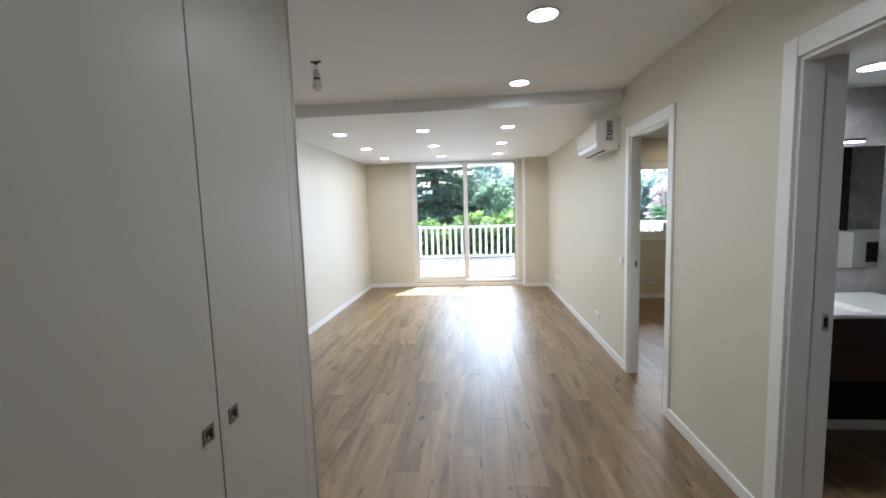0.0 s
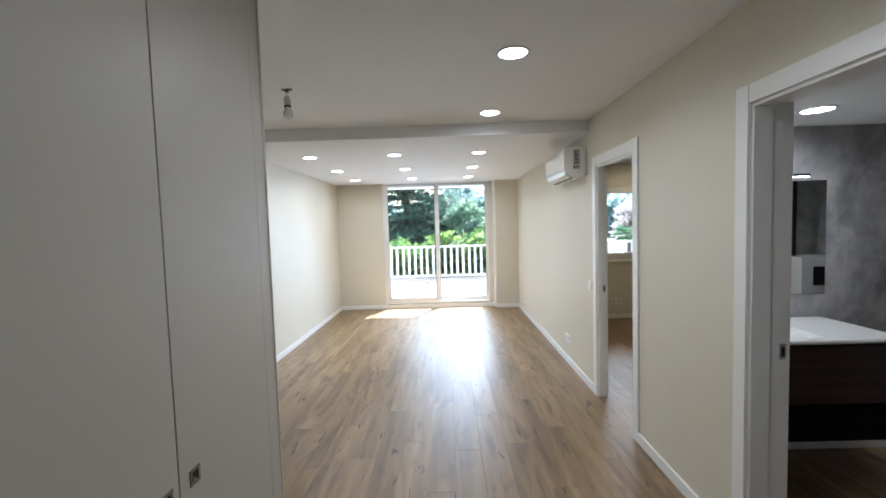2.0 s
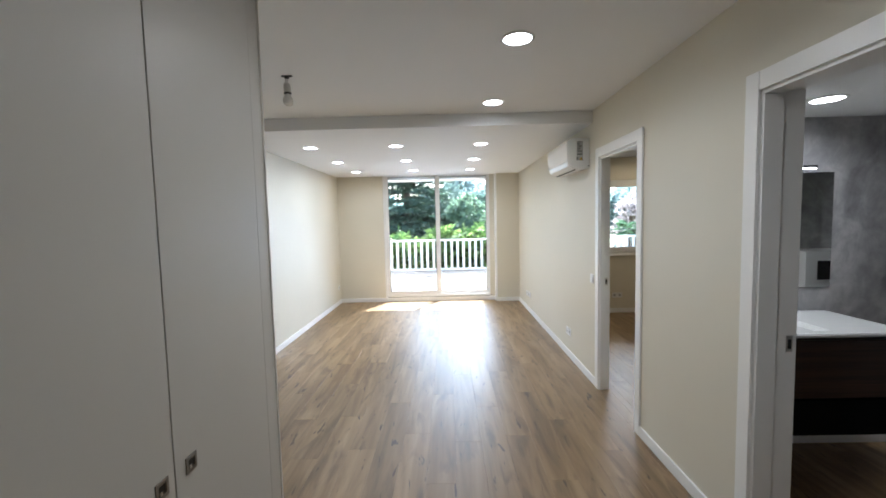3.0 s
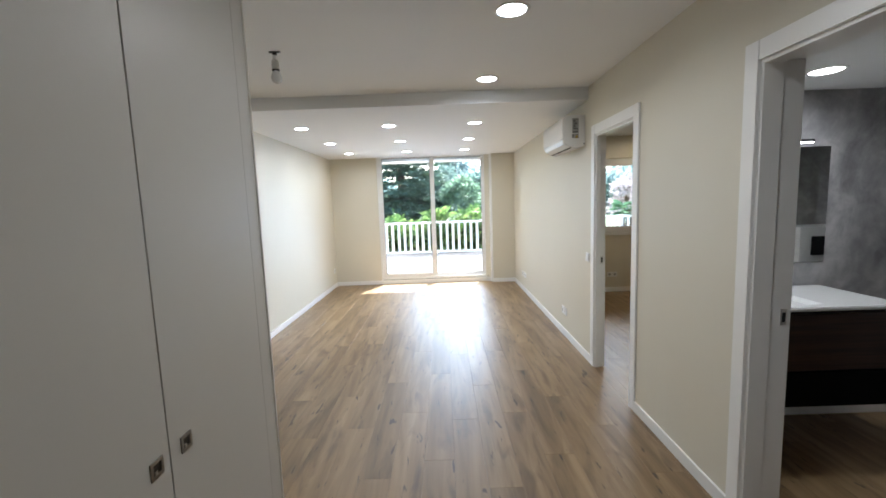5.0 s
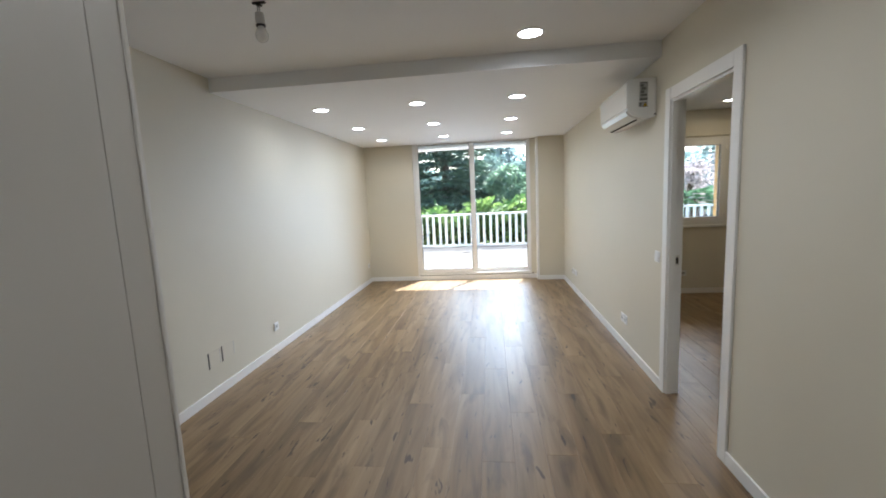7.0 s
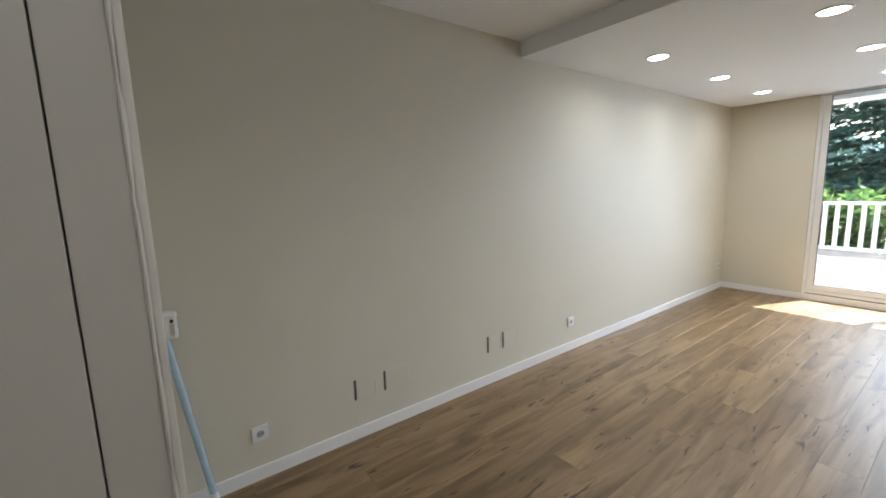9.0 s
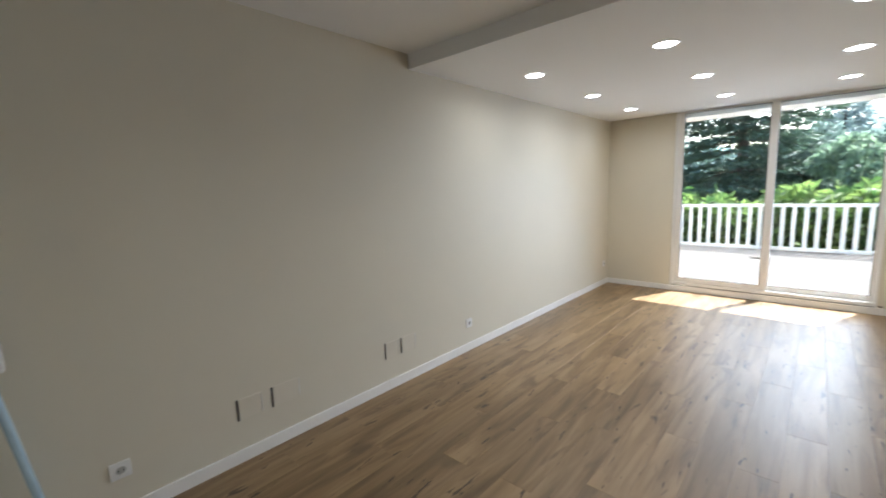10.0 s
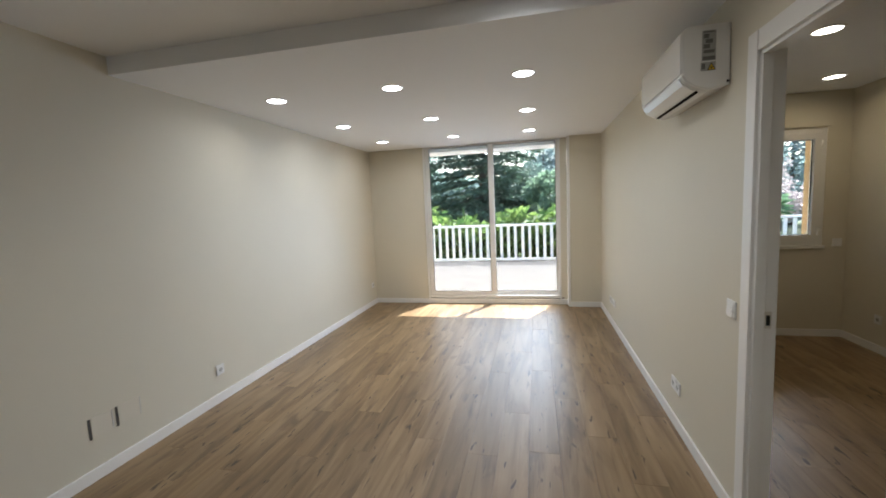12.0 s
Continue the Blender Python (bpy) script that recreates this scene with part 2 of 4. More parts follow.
def turned(bm, profile, m=Matrix(), seg=28):
    """A lathe shape from (radius, height) pairs."""
    rings = [[bm.verts.new(m @ Vector((r * math.cos(2 * math.pi * k / seg), r * math.sin(2 * math.pi * k / seg), z))) for k in range(seg)] for r, z in profile]
    for a, b in zip(rings, rings[1:]):
        for k in range(seg):
            bm.faces.new((a[k], a[(k + 1) % seg], b[(k + 1) % seg], b[k]))
    for ring, flip in ((rings[0], True), (rings[-1], False)):
        bm.faces.new(ring[::-1] if flip else ring)
    return bm


def extruded(bm, outline, axis, a, b):
    """A closed outline of (u, v) pairs drawn out along axis from a to b; u, v are the two other axes in order."""
    def at(u, v, w):
        p = [u, v]
        p.insert("xyz".index(axis), w)
        return bm.verts.new(p)
    lo, hi = [at(u, v, a) for u, v in outline], [at(u, v, b) for u, v in outline]
    n = len(outline)
    for k in range(n):
        bm.faces.new((lo[k], lo[(k + 1) % n], hi[(k + 1) % n], hi[k]))
    bm.faces.new(lo[::-1]), bm.faces.new(hi)
    bmesh.ops.recalc_face_normals(bm, faces=bm.faces[:])
    return bm


def thing(name, at, label, category, group="", kind=""):
    """An empty at a thing's base, to carry its parts."""
    ob = new(name)
    ob.location = at
    PARENT_AT[ob.name] = Matrix.Translation(at)
    ob.empty_display_size = 0.1
    return tagged(ob, label, category, group, kind)


def part(name, bm, material, parent=None, label="", smooth=False, kind=""):
    """Links a bmesh, in world coordinates, as one mesh object under a thing or a part."""
    me = bpy.data.meshes.new(name)
    if smooth:
        for f in bm.faces:
            f.smooth = True
    bm.to_mesh(me)
    bm.free()
    me.materials.append(material)
    ob = new(name, me)
    PARENT_AT[ob.name] = Matrix()
    if parent:
        ob.parent = parent
        ob.matrix_parent_inverse = PARENT_AT[parent.name].inverted()
    return tagged(ob, label, "", "", kind)


def boxes(*dims, bevel=0.0):
    bm = bmesh.new()
    for d in dims:
        box(bm, *d, bevel=bevel)
    return bm


def structure(name, bm, material, label, category, parent=None):
    ob = part(name, bm, material, parent)
    return tagged(ob, label, category, "", "structure")


def raw(name, verts, faces, material, parent=None, label="", kind=""):
    """One mesh object from arrays, for foliage."""
    me = bpy.data.meshes.new(name)
    me.from_pydata(verts, [], faces)
    me.materials.append(material)
    ob = new(name, me)
    PARENT_AT[ob.name] = Matrix()
    if parent:
        ob.parent = parent
        ob.matrix_parent_inverse = PARENT_AT[parent.name].inverted()
    return tagged(ob, label, "", "", kind)


# ---- the plan ----
XL, XR = -1.90, 1.45              # side walls of the living room
YB, YS = -1.60, 3.770             # wall behind the start, step in the ceiling
YW, YP = 7.735, 7.60              # window wall, pier beside the window
Z1, Z2, Z3, Z4 = 2.455, 2.348, 2.42, 2.11   # ceilings: hall, living room, bedroom, bathroom
TOP = 2.62
XC, YC = -0.465, 1.46             # corner of the fitted wardrobe
B0, B1 = 1.065, 1.788             # bathroom door opening
D0, D1 = 2.88, 3.588              # bedroom door opening
HEAD = 2.02
XBATH, XBED = 1.625, 1.535        # back of the wall at each door
BX, BY, WY = 3.56, 6.50, 2.70     # bedroom side wall, bedroom window wall, bathroom mirror wall

# ---- large structure ----
structure("wall_left", boxes((XL - 0.2, YB, 0, XL, 8.0, TOP)), CREAM, "plain cream painted long wall", "wall")
structure("wall_right", boxes(
    (XR, YB, 0, XBATH, B0 - 0.03, TOP), (XR, B0 - 0.03, HEAD + 0.03, XBATH, B1 + 0.03, TOP), (XR, B1 + 0.03, 0, XBATH, WY, TOP),
    (XR, WY, 0, XBED, D0 - 0.03, TOP), (XR, D0 - 0.03, HEAD + 0.03, XBED, D1 + 0.03, TOP), (XR, D1 + 0.03, 0, XBED, YP, TOP)),
    CREAM, "cream painted wall with two door openings", "wall")
structure("wall_window_side", boxes((XL, YW, 0, -1.055, 8.0, TOP)), CREAM, "cream painted wall beside the sliding window", "wall")
structure("wall_pier", boxes((1.045, YP, 0, 1.70, 8.0, TOP), bevel=0.004), CREAM, "cream painted pier beside the sliding window", "wall")
structure("wall_lintel", boxes((-1.055, 7.70, 2.36, 1.045, 8.0, TOP)), RENDER_WHITE, "white rendered lintel over the sliding window", "wall")
structure("wall_back", boxes((-1.074, YB - 0.15, 0, 3.8, YB, TOP)), CREAM, "cream painted wall closing the hall", "wall")
structure("wall_partition", boxes((XL, YB - 0.15, 0, -1.075, YC, TOP), bevel=0.003), CREAM, "cream painted partition behind the wardrobe", "wall")
structure("wall_bath_bedroom", boxes((XBATH, WY, 0, BX, 2.80, TOP)), CEMENT, "grey microcement wall with the bathroom mirror", "wall")
structure("wall_bedroom_near", boxes((XBED, 2.804, 0, BX, 2.84, TOP)), CREAM, "cream painted bedroom wall", "wall")
structure("wall_bedroom_side", boxes((BX, 2.70, 0, BX + 0.15, 6.60, TOP)), CREAM, "cream painted bedroom side wall", "wall")
structure("wall_bath_side", boxes((BX, YB, 0, BX + 0.15, 2.70, TOP)), CEMENT, "grey microcement bathroom side wall", "wall")
structure("wall_bath_south", boxes((XBATH, 0.55, 0, BX, 0.65, TOP)), CEMENT, "grey microcement bathroom wall behind the shower", "wall")
W0, W1, WZ0, WZ1 = 1.76, 3.36, 0.90, 2.075   # bedroom window
structure("wall_bedroom_window", boxes((XBED, BY, 0, BX, 6.60, WZ0), (XBED, BY, WZ1, BX, 6.60, TOP), (XBED, BY, WZ0, W0, 6.60, WZ1), (W1, BY, WZ0, BX, 6.60, WZ1)),
          CREAM, "cream painted bedroom wall under the window", "wall")
structure("facade_bedroom", boxes((1.70, 6.604, -0.02, 6.0, 6.70, WZ0 + 0.04), (1.70, 6.604, WZ1 - 0.04, 6.0, 6.70, TOP), (1.70, 6.604, WZ0 + 0.04, W0 + 0.06, 6.70, WZ1 - 0.04), (W1 - 0.075, 6.604, WZ0 + 0.04, 6.0, 6.70, WZ1 - 0.04)),
          STUCCO, "ochre stucco facade round the bedroom window", "facade")
structure("facade_living", boxes((-6.5, 8.0, -0.02, -1.055, 8.03, TOP), (1.045, 8.0, -0.02, 1.73, 8.03, TOP), (1.704, 6.704, -0.02, 1.73, 8.0, TOP)), STUCCO, "ochre stucco facade beside the terrace", "facade")
structure("ceiling_hall", boxes((XL, YB, Z1, XR, YS, TOP)), WHITE_CEIL, "white painted hall ceiling, one step higher", "ceiling")
structure("ceiling_living", boxes((XL, YS, Z2, XR, 7.70, TOP)), WHITE_CEIL, "white painted lowered living room ceiling", "ceiling")
structure("ceiling_bedroom", boxes((XBED, 2.84, Z3, BX, BY, TOP)), WHITE_CEIL, "white painted bedroom ceiling", "ceiling")
structure("ceiling_bath", boxes((XBATH, 0.65, Z4, BX, WY, TOP)), WHITE_CEIL, "white painted low bathroom ceiling", "ceiling")
structure("balcony_slab", boxes((-6.5, 6.9, TOP + 0.005, 7.0, 8.5, TOP + 0.2), (-6.5, 8.035, 2.308, 1.73, 8.5, TOP)), SOFFIT, "white rendered slab overhanging the terrace", "slab")
structure("roof", boxes((-2.2, YB - 0.2, TOP + 0.005, 3.9, 6.895, TOP + 0.2)), RENDER_WHITE, "plain slab closing the flat above", "roof")
floor = structure("floor", boxes((-2.1, YB - 0.1, -0.15, BX + 0.1, 6.60, -0.013), (-2.1, 6.60, -0.15, 1.70, 7.98, -0.013)), SLOT, "oak-look plank floor with a satin finish", "floor")

# skirting boards
def skirting(name, *runs):
    """White skirting: each run is a box outline on plan; the top edge is eased."""
    bm = bmesh.new()
    for x0, y0, x1, y1 in runs:
        box(bm, x0, y0, 0.0, x1, y1, 0.072, 0.0025)
    return structure(name, bm, LACQUER, "white lacquered skirting board", "skirting")


K = 0.013
skirting("baseboard_left", (XL, YC + 0.001, XL + K, YW - K))
skirting("baseboard_window_wall", (XL, YW - K, -1.055, YW))
skirting("baseboard_pier", (1.045, YP - K, XR - K, YP))
skirting("baseboard_right", (XR - K, D1 + 0.077, XR, YP), (XR - K, B1 + 0.077, XR, D0 - 0.077), (XR - K, YB, XR, B0 - 0.077))
skirting("baseboard_bedroom", (XBED, BY - K, BX - K, BY), (BX - K, 2.84, BX, BY))
skirting("baseboard_bath", (XBATH, WY - K, BX, WY))


# door frames: lining, stop, casing and strike plate
def door_frame(name, y0, y1, xback, label):
    t = thing(name, (XR, (y0 + y1) / 2, 0), label, "door frame", kind="structure")
    d = 0.075
    xf = XR - 0.013
    mid = XR + (xback - XR) * 0.48
    for a, b in ((y0 - d, y0 - 0.002), (y1 + 0.002, y1 + d)):
        part("casing", boxes((xf, a, 0, XR, b, HEAD + 0.08), bevel=0.002), LACQUER, t)
    part("head_casing", boxes((xf + 0.0015, y0 + 0.0005, HEAD + 0.002, XR, y1 - 0.0005, HEAD + 0.0795), bevel=0.002), LACQUER, t)
    for a, b in ((y0 - 0.029, y0), (y1, y1 + 0.029)):
        part("lining", boxes((XR + 0.001, a, 0, xback + 0.004, b, HEAD), bevel=0.0015), LACQUER, t)
    part("head_lining", boxes((XR + 0.001, y0, HEAD - 0.001, xback + 0.004, y1, HEAD + 0.028), bevel=0.0015), LACQUER, t)
    for a, b in ((y0, y0 + 0.013), (y1 - 0.013, y1)):
        part("stop", boxes((XR + 0.003, a, 0, mid, b, HEAD - 0.014), bevel=0.002), LACQUER, t)
    part("head_stop", boxes((XR + 0.003, y0, HEAD - 0.014, mid, y1, HEAD - 0.001), bevel=0.002), LACQUER, t)
    xs = xback - 0.028
    plate = part("strike_plate", boxes((xs - 0.013, y1 - 0.0035, 0.925, xs + 0.013, y1, 0.995), bevel=0.001), METAL, t, "brushed nickel strike plate")
    part("latch_hole", boxes((xs - 0.007, y1 - 0.005, 0.938, xs + 0.007, y1 - 0.003, 0.98)), BLACK, plate)
    return t


door_frame("door_bath", B0, B1, XBATH, "white lacquered frame of the open bathroom doorway")
door_frame("door_bedroom", D0, D1, XBED, "white lacquered frame of the open bedroom doorway")


# the sliding window
def sliding_window():
    t = thing("window_living", (0, 7.75, 0), "white aluminium two-leaf sliding window, closed", "window", kind="structure")
    x0, x1, z1 = -1.053, 1.042, 2.346
    fr = bmesh.new()
    box(fr, x0, 7.742, 0.075, x0 + 0.035, 7.86, z1, 0.003)
    box(fr, 0.905, 7.742, 0.075, 0.925, 7.86, z1, 0.003)
    box(fr, x0 + 0.035, 7.742, z1 - 0.005, 0.905, 7.86, z1)
    box(fr, x0 + 0.035, 7.742, 0.075, 0.905, 7.86, 0.12)
    part("frame", fr, ALU, t)
    part("side_panel", boxes((0.926, 7.737, 0.075, 1.011, 7.86, z1), bevel=0.002), CREAM, t, "cream painted strip beside the window frame")
    part("threshold", boxes((x0, 7.722, 0.0, x1, 7.86, 0.073), bevel=0.003), LACQUER, t)
    part("edge_trim", boxes((1.012, YP - 0.004, 0.0, 1.044, 7.742, z1), bevel=0.004), LACQUER, t)
    for a, b, y, side in ((x0 + 0.036, 0.0, 7.765, -1), (-0.081, 0.904, 7.80, 1)):
        s0, s1 = (0.06, 0.078) if side < 0 else (0.078, 0.035)
        lf = bmesh.new()
        box(lf, a, y, 0.122, a + s0, y + 0.03, z1 - 0.006, 0.002)
        box(lf, b - s1, y, 0.122, b, y + 0.03, z1 - 0.006, 0.002)
        box(lf, a + s0, y, 0.122, b - s1, y + 0.03, 0.178, 0.002)
        box(lf, a + s0, y, z1 - 0.014, b - s1, y + 0.03, z1 - 0.006, 0.001)
        leaf = part("leaf", lf, ALU, t)
        sl = bmesh.new()
        g = 0.006
        for q in ((a + s0, 0.178, a + s0 + g, z1 - 0.014), (b - s1 - g, 0.178, b - s1, z1 - 0.014), (a + s0, 0.178, b - s1, 0.178 + g), (a + s0, z1 - 0.014 - g, b - s1, z1 - 0.014)):
            box(sl, q[0], y + 0.006, q[1], q[2], y + 0.02, q[3])
        part("seal", sl, SEAL, leaf)
        pane = part("pane", boxes((a + s0 + g, y + 0.011, 0.178 + g, b - s1 - g, y + 0.017, z1 - 0.014 - g)), GLASS, leaf)
        pane.visible_shadow = False
    part("track_gap", boxes((x0 + 0.036, 7.739, 0.0735, 0.904, 7.742, 0.081)), SEAL, t, "dark gap under the sliding track")
    part("lock", boxes((x0 + 0.055, 7.752, 0.98, x0 + 0.075, 7.765, 1.12), bevel=0.003), PLASTIC, t)
    part("drain_cap", boxes((0.93, 7.73, 0.082, 0.965, 7.742, 0.096), bevel=0.003), BLACK, t)


sliding_window()


# the bedroom window
def bedroom_window():
    t = thing("window_bedroom", (2.56, 6.54, WZ0), "white aluminium two-leaf casement window, closed", "window", kind="structure")
    y0, y1 = 6.505, 6.575
    def ring(bm, a, b, c, d, w, ya, yb):
        box(bm, a, ya, c, a + w, yb, d, 0.002)
        box(bm, b - w, ya, c, b, yb, d, 0.002)
        box(bm, a + w, ya, c, b - w, yb, c + w, 0.002)
        box(bm, a + w, ya, d - w, b - w, yb, d, 0.002)
    fr = bmesh.new()
    ring(fr, W0, W1, WZ0 + 0.03, WZ1, 0.045, y0, y1)
    part("frame", fr, ALU, t)
    part("sill", boxes((W0 - 0.03, BY - 0.02, WZ0, W1 + 0.01, y1, WZ0 + 0.028), bevel=0.003), LACQUER, t)
    mid = (W0 + W1) / 2
    for a, b in ((W0 + 0.047, mid), (mid + 0.001, W1 - 0.047)):
        lf = bmesh.new()
        ring(lf, a, b, WZ0 + 0.077, WZ1 - 0.047, 0.058, y0 - 0.012, y1 - 0.015)
        leaf = part("leaf", lf, ALU, t)
        sl = bmesh.new()
        ring(sl, a + 0.058, b - 0.058, WZ0 + 0.135, WZ1 - 0.105, 0.005, y0 + 0.020, y0 + 0.034)
        part("seal", sl, SEAL, leaf)
        pane = part("pane", boxes((a + 0.064, 6.53, WZ0 + 0.141, b - 0.064, 6.536, WZ1 - 0.111)), GLASS, leaf)
        pane.visible_shadow = False
        for z in (WZ0 + 0.16, WZ1 - 0.16):
            xh = W1 - 0.045 if b > mid + 0.1 else W0 + 0.045
            bm = bmesh.new()
            tube(bm, pose(xh, y0 - 0.016, z - 0.03), 0.007, 0.007, 0.07, 12)
            part("hinge", bm, ALU, leaf, smooth=True)
    box_y = BY - 0.018
    part("shutter_box", boxes((W0 - 0.05, box_y, WZ1 + 0.012, W1 + 0.02, BY, Z3 - 0.004), bevel=0.003), CREAM, t, "cream painted shutter box cover")


bedroom_window()

# ---- hall: fitted wardrobe ----
def wardrobe():
    t = thing("wardrobe", (-0.77, 0.0, 0), "off-white fitted wardrobe, full height, doors closed", "wardrobe")
    zt = Z1 - 0.004
    # the carcass is coloured dark so the door gaps read as shaded
    part("carcass", boxes((-1.07, YB + 0.01, 0.0, XC - 0.022, 1.372, zt)), SLOT, t, "carcass coloured dark as the shade in the door gaps")
    part("end_panel", boxes((-1.07, 1.3732, 0.0, XC, 1.4435, zt), bevel=0.0012), WARDROBE, t)
    bm = bmesh.new()
    rows = []
    for k in range(50):
        j = 0.0012 * math.sin(k * 1.7) + 0.0008 * math.sin(k * 4.1)
        rows.append([bm.verts.new((x, y, zt * k / 49)) for x, y in ((XC - 0.004, 1.4436), (XC + 0.002 + j, 1.4438), (XC + 0.0035 + j, 1.4465), (XC + 0.002 + j, 1.449 + j), (XC - 0.004, 1.449))])
    for p, q in zip(rows, rows[1:]):
        for i in range(4):
            bm.faces.new((p[i], p[i + 1], q[i + 1], q[i]))
    part("sealant_bead", bm, PLASTER, t, "off-white sealant bead")
    part("plinth", boxes((XC - 0.06, YB + 0.01, 0.0, XC - 0.021, 1.373, 0.06)), WARDROBE, t)
    edges = [1.3725, 0.9115, 0.4595, 0.0055, -0.4485, -0.9025, -1.3565]
    for k, (b, a) in enumerate(zip(edges, edges[1:])):
        door = part("door", boxes((XC - 0.02, a + 0.0022, 0.015, XC + 0.001, b - 0.0022, zt - 0.012), bevel=0.0012), WARDROBE, t)
        yh = a + 0.055 if k % 2 == 0 else b - 0.044
        h = 0.0195
        fr = bmesh.new()
        for q in ((-h, -h, h, -h + 0.008), (-h, h - 0.008, h, h), (-h, -h + 0.008, -h + 0.008, h - 0.008), (h - 0.008, -h + 0.008, h, h - 0.008)):
            box(fr, XC + 0.001, yh + q[0], 0.966 + q[1], XC + 0.0042, yh + q[2], 0.966 + q[3], 0.0008)
        pull = part("pull", fr, PULL_METAL, door, "square dark steel flush pull")
        part("recess", boxes((XC + 0.0008, yh - h + 0.008, 0.966 - h + 0.008, XC + 0.0016, yh + h - 0.008, 0.966 + h - 0.008)), BLACK, door)
        part("finger_tab", boxes((XC + 0.0015, yh - 0.006, 0.966 - 0.012, XC + 0.0034, yh + 0.001, 0.966 - 0.004), bevel=0.0005), METAL, door)
    return t


wardrobe()
structure("wall_edge", boxes((-1.073, 1.449, 0, XC + 0.001, YC, Z1), bevel=0.003), PLASTER, "narrow off-white plaster edge beside the wardrobe", "wall")


edge = bpy.data.objects["wall_edge"]
for x, z0, z1, w in ((-0.60, 0.30, 0.92, 0.004), (-0.66, 0.22, 0.74, 0.003), (-0.72, 0.40, 0.82, 0.0025)):
    bm = bmesh.new()
    rows = []
    for k in range(13):
        z = z0 + (z1 - z0) * k / 12
        dx = 0.012 * math.sin(k * 0.9 + x * 30) + 0.005 * math.sin(k * 2.3)
        rows.append([bm.verts.new((x + dx + sx, YC + 0.0006, z)) for sx in (-w / 2, w / 2)])
    for p, q in zip(rows, rows[1:]):
        bm.faces.new((p[0], p[1], q[1], q[0]))
    part("scuff", bm, LABEL_GREY, edge, "grey scuff mark in the plaster")


# ---- downlights ----
def downlight(r, label, group, lit=LIT, beam=160, watts=LAMP):
    t = thing("downlight", (0, 0, 0), label, "ceiling light", group)
    ring = bmesh.new()
    turned(ring, ((r - 0.008, -0.001), (r - 0.006, -0.0062), (r + 0.002, -0.0064), (r + 0.008, -0.003), (r + 0.009, -0.0006)))
    part("rim", ring, PLASTIC, t, smooth=True)
    disc = bmesh.new()
    turned(disc, ((r - 0.0085, -0.0040), (r - 0.010, -0.0048), (0.02, -0.0052)))
    part("diffuser", disc, lit, t, "lit white diffuser", smooth=True)
    led = bpy.data.lights.new("led_panel", "AREA")
    led.shape, led.size, led.spread = "DISK", 2 * (r - 0.018), radians(beam)
    led.energy, led.color = watts, (1.0, 0.965, 0.885) if lit is LIT else (1.0, 0.76, 0.45)
    lamp = new("led_panel", led)
    lamp.location = (0, 0, -0.0065)
    lamp.parent = t
    return t


first = downlight(0.077, "round white recessed LED downlight, lit", "living room downlights")
spots = [(x, y, Z2) for y in (4.640, 5.778, 6.905) for x in (-1.355, -0.408, 0.527)]
first.location = spots[0]
for s in spots[1:]:
    copy_thing(first, pose(*s))
hall = downlight(0.081, "round white recessed LED downlight, lit", "hall downlights", beam=154, watts=HALL_LAMP)
hall.location = (0.535, 2.263, Z1)
copy_thing(hall, pose(0.533, 3.427, Z1))
# unseen downlight, added at the row's spacing to brighten wardrobe and hall
copy_thing(hall, pose(0.535, 1.099, Z1))
bed = downlight(0.077, "round white recessed LED downlight, lit", "bedroom downlights", LIT_WARM, watts=0.3)
bed.location = (2.30, 4.71, Z3)
copy_thing(bed, pose(3.06, 5.94, Z3))
bath = downlight(0.078, "round white recessed LED downlight, lit", "bathroom downlights", watts=0.54)
bath.location = (2.16, 2.283, Z4)


# ---- bare bulb on its holder ----
def bare_bulb(x, y):
    t = thing("bare_bulb", (x, y, Z1), "unlit opal bulb in a grey holder, hanging from the ceiling", "light bulb")
    bm = bmesh.new()
    box(bm, x - 0.034, y - 0.008, Z1 - 0.009, x + 0.034, y + 0.008, Z1 - 0.001, 0.003)
    box(bm, x - 0.012, y - 0.012, Z1 - 0.02, x + 0.012, y + 0.012, Z1 - 0.011, 0.003)
    part("terminal_block", bm, BLACK, t)
    for k in (-1, 1):
        bm = bmesh.new()
        tube(bm, pose(x + 0.004 * k - 0.004, y, Z1 - 0.052, 0, 4 * k), 0.0026, 0.0026, 0.036, 8)
        part("wire", bm, GREY_PLASTIC, t, smooth=True)
    bm = bmesh.new()
    turned(bm, ((0.008, -0.048), (0.019, -0.052), (0.0215, -0.066), (0.022, -0.095), (0.0225, -0.107)), pose(x - 0.004, y, Z1, 0, -2))
    part("holder", bm, HOLDER, t, "pale grey lampholder", smooth=True)
    bm = bmesh.new()
    turned(bm, ((0.021, -0.107), (0.0235, -0.109), (0.0235, -0.114), (0.021, -0.116)), pose(x - 0.004, y, Z1, 0, -2))
    part("collar", bm, BLACK, t, smooth=True)
    bm = bmesh.new()
    turned(bm, ((0.014, -0.115), (0.017, -0.122), (0.024, -0.134), (0.030, -0.148), (0.0315, -0.160), (0.029, -0.172), (0.022, -0.182), (0.011, -0.188), (0.002, -0.1895)), pose(x - 0.004, y, Z1, 0, -2))
    part("bulb", bm, OPAL, t, smooth=True)


bare_bulb(-0.848, 2.705)


